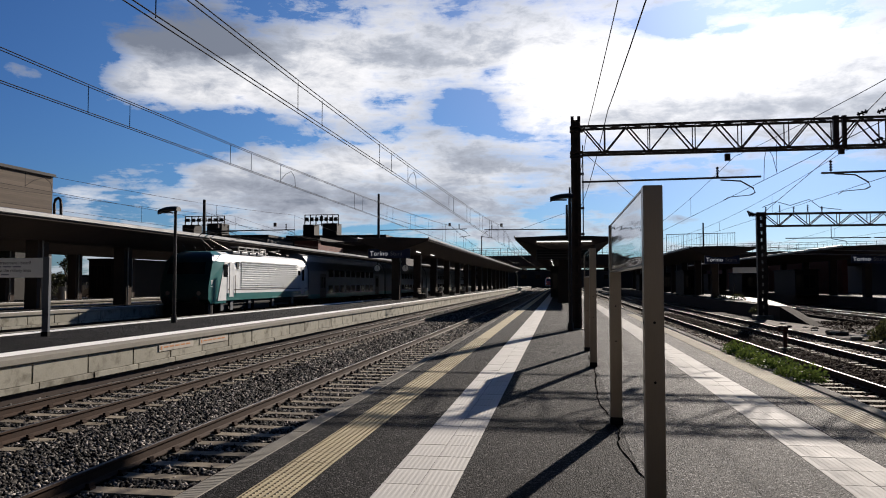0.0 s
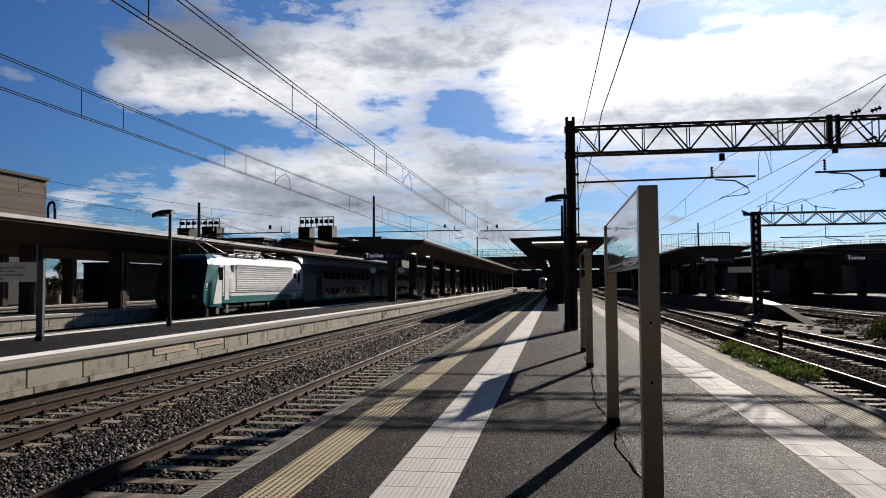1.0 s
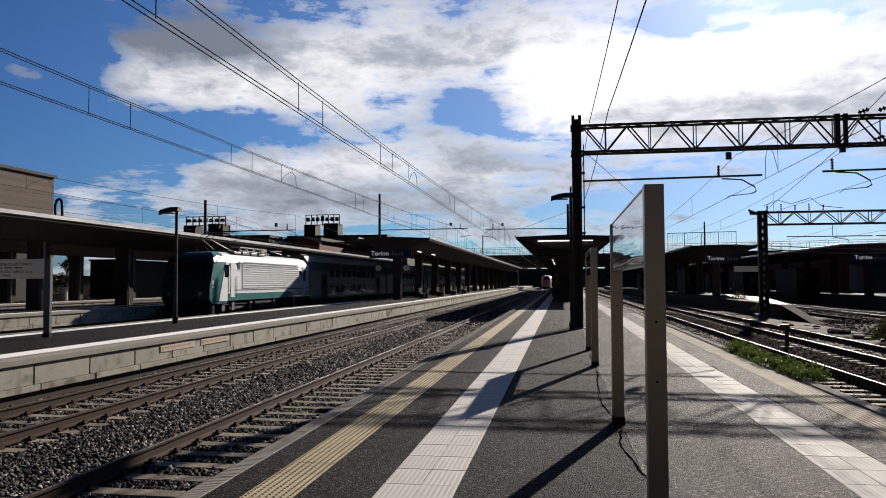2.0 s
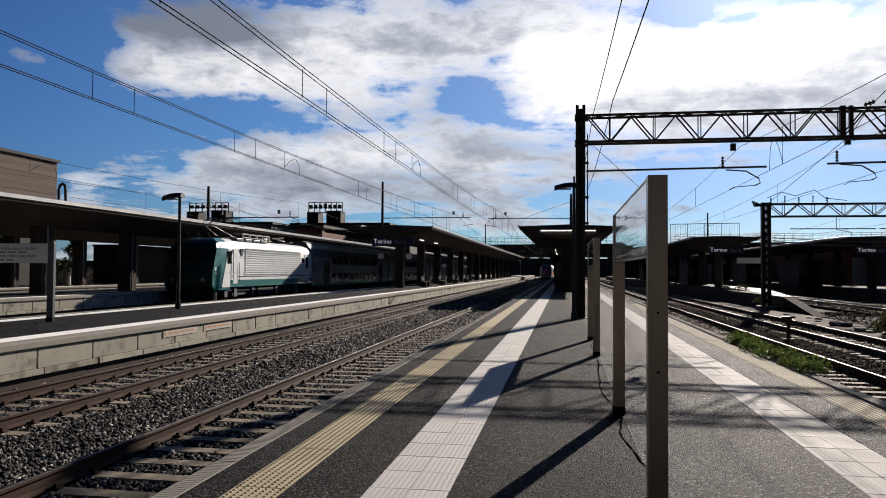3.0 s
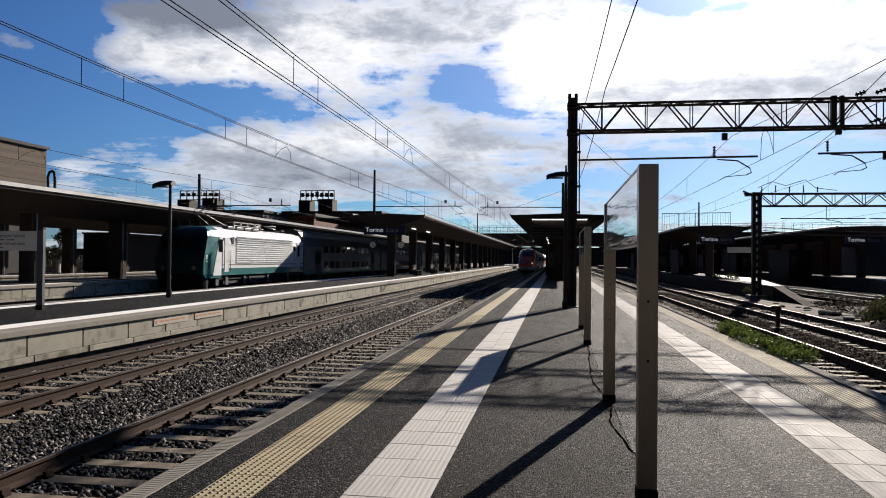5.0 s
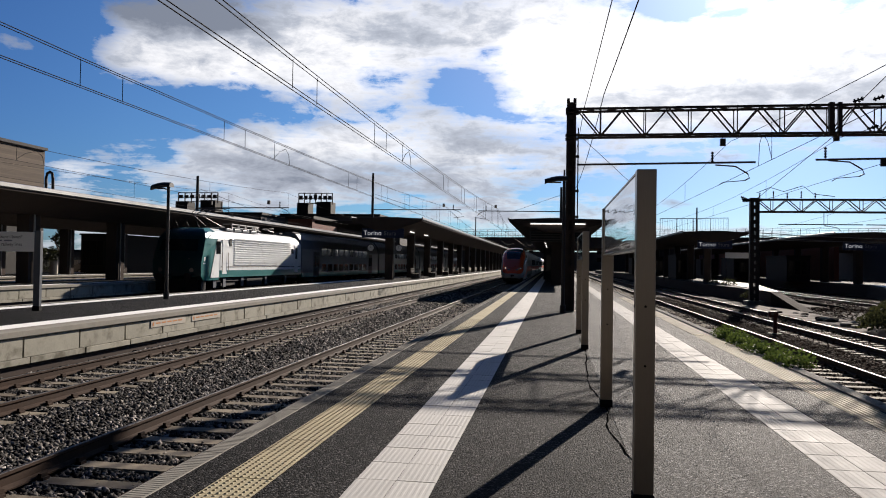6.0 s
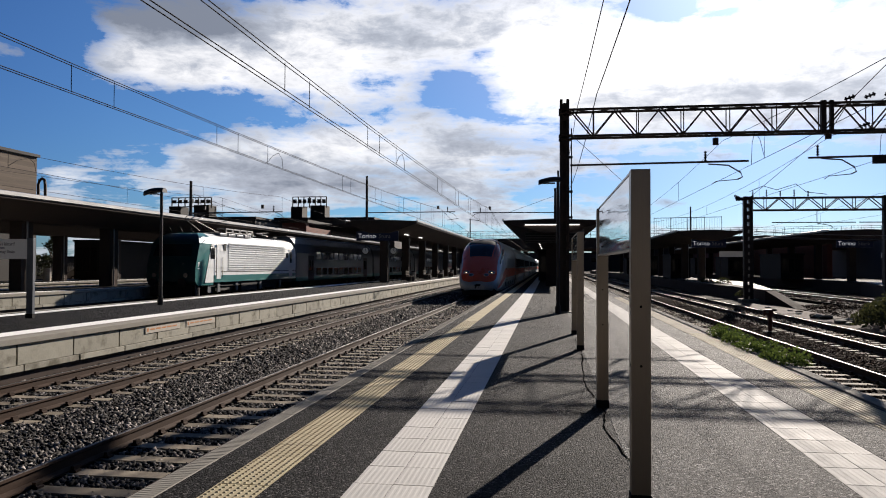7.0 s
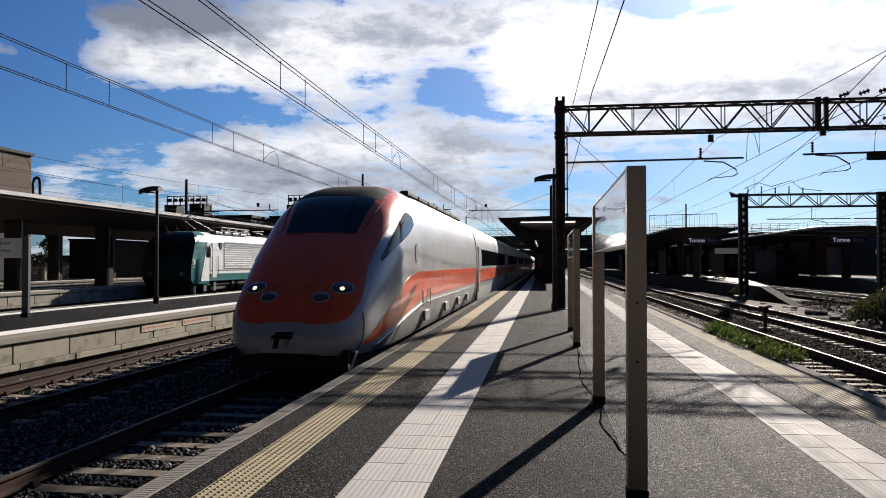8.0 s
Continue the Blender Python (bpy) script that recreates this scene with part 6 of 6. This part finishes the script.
weeds("weeds", [(4.02 + .10 * math.sin(i * 2.1), 12.9 + i * .42, -.05, .22 + .12 * math.sin(i * 1.7)) for i in range(14)], "bright green weeds growing along the platform edge", LEAF, 260, .055, 8, .95)
weeds("shrub", [(11.9, 27.5, -.6, 1.2), (12.6, 28.5, -.6, 1.3), (13.4, 29.5, -.6, 1.5), (12.4, 26.3, -.6, 1.0)], "dark leafless-looking shrub on the verge", LEAF_DARK, 1300, .13, 9)
weeds("small_bush", [(13.6, 60.0, .2, .6), (12.6, 50.2, -.4, .5), (13.2, 64, .2, .5)], "dark small bush beside the platform end", LEAF_DARK, 350, .09, 10)

# ---- loose stones of the ballast ----
def stones(name, areas, mat, label, seed, tracks):
    """Angular stones: each an uneven octahedron. Areas: x from, x to, y from, y to, per square metre, size. Tracks: middle and first sleeper, which stay clear."""
    g = np.random.default_rng(seed)
    base = np.array([(1, 0, 0), (0, 1, 0), (-1, 0, 0), (0, -1, 0), (0, 0, 1), (0, 0, -1)], float)
    faces = np.array([(0, 1, 4), (1, 2, 4), (2, 3, 4), (3, 0, 4), (1, 0, 5), (2, 1, 5), (3, 2, 5), (0, 3, 5)])
    vs, fs, k = [], [], 0
    for x0, x1, y0, y1, dens, size in areas:
        n = int((x1 - x0) * (y1 - y0) * dens)
        c = np.stack([g.uniform(x0, x1, n), g.uniform(y0, y1, n), -.667 + g.uniform(-.015, .018, n)], 1)
        keep = np.ones(n, bool)
        for xc, ys in tracks:
            dx = np.abs(c[:, 0] - xc)
            on = (dx < 1.2) & (np.abs((c[:, 1] - ys + .3) % .6 - .3) < .135)
            keep &= ~(on & (g.random(n) < .95)) & ~(np.abs(dx - .75) < .085)
        c = c[keep]
        n = len(c)
        sc = size * g.uniform(.5, 1.25, (n, 1, 1)) * g.uniform(.6, 1.2, (n, 1, 3)) * np.array([1, 1, .75])
        v = base[None] * sc * g.uniform(.7, 1.3, (n, 6, 1))
        q = g.normal(size=(n, 4))
        q /= np.linalg.norm(q, axis=1, keepdims=True)
        w, x, y, z = q.T
        R = np.stack([np.stack([1 - 2 * (y * y + z * z), 2 * (x * y - z * w), 2 * (x * z + y * w)], 1), np.stack([2 * (x * y + z * w), 1 - 2 * (x * x + z * z), 2 * (y * z - x * w)], 1), np.stack([2 * (x * z - y * w), 2 * (y * z + x * w), 1 - 2 * (x * x + y * y)], 1)], 1)
        v = np.einsum("nij,nkj->nki", R, v) + c[:, None, :]
        vs.append(v.reshape(-1, 3))
        fs.append((faces[None] + (np.arange(n) * 6)[:, None, None] + k).reshape(-1, 3))
        k += n * 6
    v, f = np.concatenate(vs), np.concatenate(fs)
    me = bpy.data.meshes.new(name)
    me.vertices.add(len(v))
    me.vertices.foreach_set("co", v.ravel())
    me.loops.add(f.size)
    me.loops.foreach_set("vertex_index", f.ravel().astype(np.int32))
    me.polygons.add(len(f))
    me.polygons.foreach_set("loop_start", np.arange(0, f.size, 3, dtype=np.int32))
    me.update(calc_edges=True)
    me.materials.append(mat)
    return tagged(new(name, me), label, "ballast", kind="stuff")


stones("ballast_stones", [(-10.0, -2.95, 3.5, 16, 900, .045), (-10.0, -2.95, 16, 30, 420, .056), (-10.0, -2.95, 30, 60, 150, .08)], STONE, "loose angular grey and white ballast stones", 1, ((-4.43, 2.0), (-8.41, 6.0)))
stones("brown_ballast_stones", [(4.1, 10.9, 9, 30, 300, .055), (4.1, 10.9, 30, 55, 110, .08), (12.5, 23, 14, 46, 25, .09), (17.6, 23, 42, 80, 14, .12), (-25, -15.6, 15, 35, 20, .09)], STONE_RUST, "loose brown ballast stones", 2, ((5.6, 8.0), (9.2, 14.0)))

# ---- cracks and stains on the near platform ----
def crack(points, w, label):
    m = M()
    r = random.Random(4)
    rows = []
    for (x0, y0), (x1, y1) in zip(points, points[1:]):
        for i in range(8):
            k = i / 8
            j = r.uniform(-.015, .015)
            ww = w * r.uniform(.3, .9)
            rows.append([(x0 + (x1 - x0) * k + j - ww, y0 + (y1 - y0) * k, .0062), (x0 + (x1 - x0) * k + j + ww, y0 + (y1 - y0) * k, .0062)])
    return m.skin(rows).ob("crack", TAR, platform_1, label)


crack([(.70, 3.5), (.68, 6.2), (.55, 7.6), (.64, 8.4), (.50, 10.2), (.62, 13.8), (.60, 17)], .013, "dark open joint in the asphalt")

def stain(x, y, rx, ry, seed):
    r = random.Random(seed)
    n = 26
    rim = [(x + math.cos(2 * math.pi * i / n) * rx * r.uniform(.65, 1.15), y + math.sin(2 * math.pi * i / n) * ry * r.uniform(.65, 1.15)) for i in range(n)]
    return M().add([(p, q, .0056) for p, q in rim], [tuple(range(n))]).ob("damp_stain", DAMP, platform_1, "dark damp stain on the asphalt")


stain(.42, 8.55, .20, .42, 3)
stain(.60, 14.6, .16, .3, 4)
stain(.78, 6.6, .07, .5, 6)

# ---- tiles and slabs of the near platform ----
slab = M().box(-.09, .09, -.92, .92, -.10, .003, .006)
for i in range(41):
    slab.prism([(-.90 + .045 * i - .016, .001), (-.90 + .045 * i - .010, .0052), (-.90 + .045 * i + .010, .0052), (-.90 + .045 * i + .016, .001)], -.075, .075, "x")
slab = slab.mesh("coping_slab", COPING)
row("coping_slab", slab, -2.80, .29, 1.85, 45, platform_1)
row("coping_slab", slab, 3.925, .29, 1.85, 45, platform_1)
for x in (-2.795, 3.925):
    M().box(x - .075, x + .075, 83.6, 260, -.10, .003).ob("coping_far", COPING, platform_1)
    M().box(x - .075, x + .075, -12, .28, -.10, .003).ob("coping_behind", COPING, platform_1)
wt = ribbed_tile("white_tile", .297, .469, 7, WHITE_TILE)
for x in (-1.277, -.975):
    row("white_tile", wt, x, 2.0, .48, 110, platform_1)
grey_ribbed = ribbed_tile("ribbed_tile", .294, .469, 6, GREY_TILE)
for x in (2.345, 2.643):
    row("white_tile", grey_ribbed, x, 3.0, .48, 60, platform_1)
M().box(-1.427, -.823, -12, 1.99, 0, .005).ob("white_stripe", WHITE_TILE, platform_1)
M().box(2.20, 2.79, -12, 2.99, 0, .006).ob("white_stripe", GREY_TILE, platform_1)
M().box(-2.412, -2.018, -12, 3.19, 0, .005).ob("yellow_stripe", YELLOW_TILE, platform_1)
M().box(3.32, 3.72, -12, 7.19, 0, .006).ob("yellow_stripe", YELLOW_TILE, platform_1)
M().box(-1.427, -.823, 54.9, 150, 0, .006).ob("white_stripe", WHITE_TILE, platform_1)
M().box(2.20, 2.79, 31.9, 150, 0, .006).ob("white_stripe", GREY_TILE, platform_1)
yt = domed_tile("yellow_tile", .394, 7, YELLOW_TILE)
yf = ribbed_tile("yellow_tile", .394, .394, 2, YELLOW_TILE)
yw = ribbed_tile("yellow_tile", .394, .394, 2, WORN_YELLOW)
row("yellow_tile", yt, -2.215, 3.2, .4, 45, platform_1)
row("yellow_tile", yf, -2.215, 21.2, .4, 60, platform_1)
row("yellow_tile", yt, 3.52, 7.2, .4, 28, platform_1)
row("yellow_tile", yw, 3.52, 18.4, .4, 50, platform_1)
M().box(-2.412, -2.018, 45.3, 150, 0, .006).ob("yellow_stripe", YELLOW_TILE, platform_1)


def motions():
    walk(train, [(t, pose(-4.43, 12.1 + 34.5 * (8 - t), RAIL_Z)) for t in (0, 2, 4, 6, 8)])


motions()
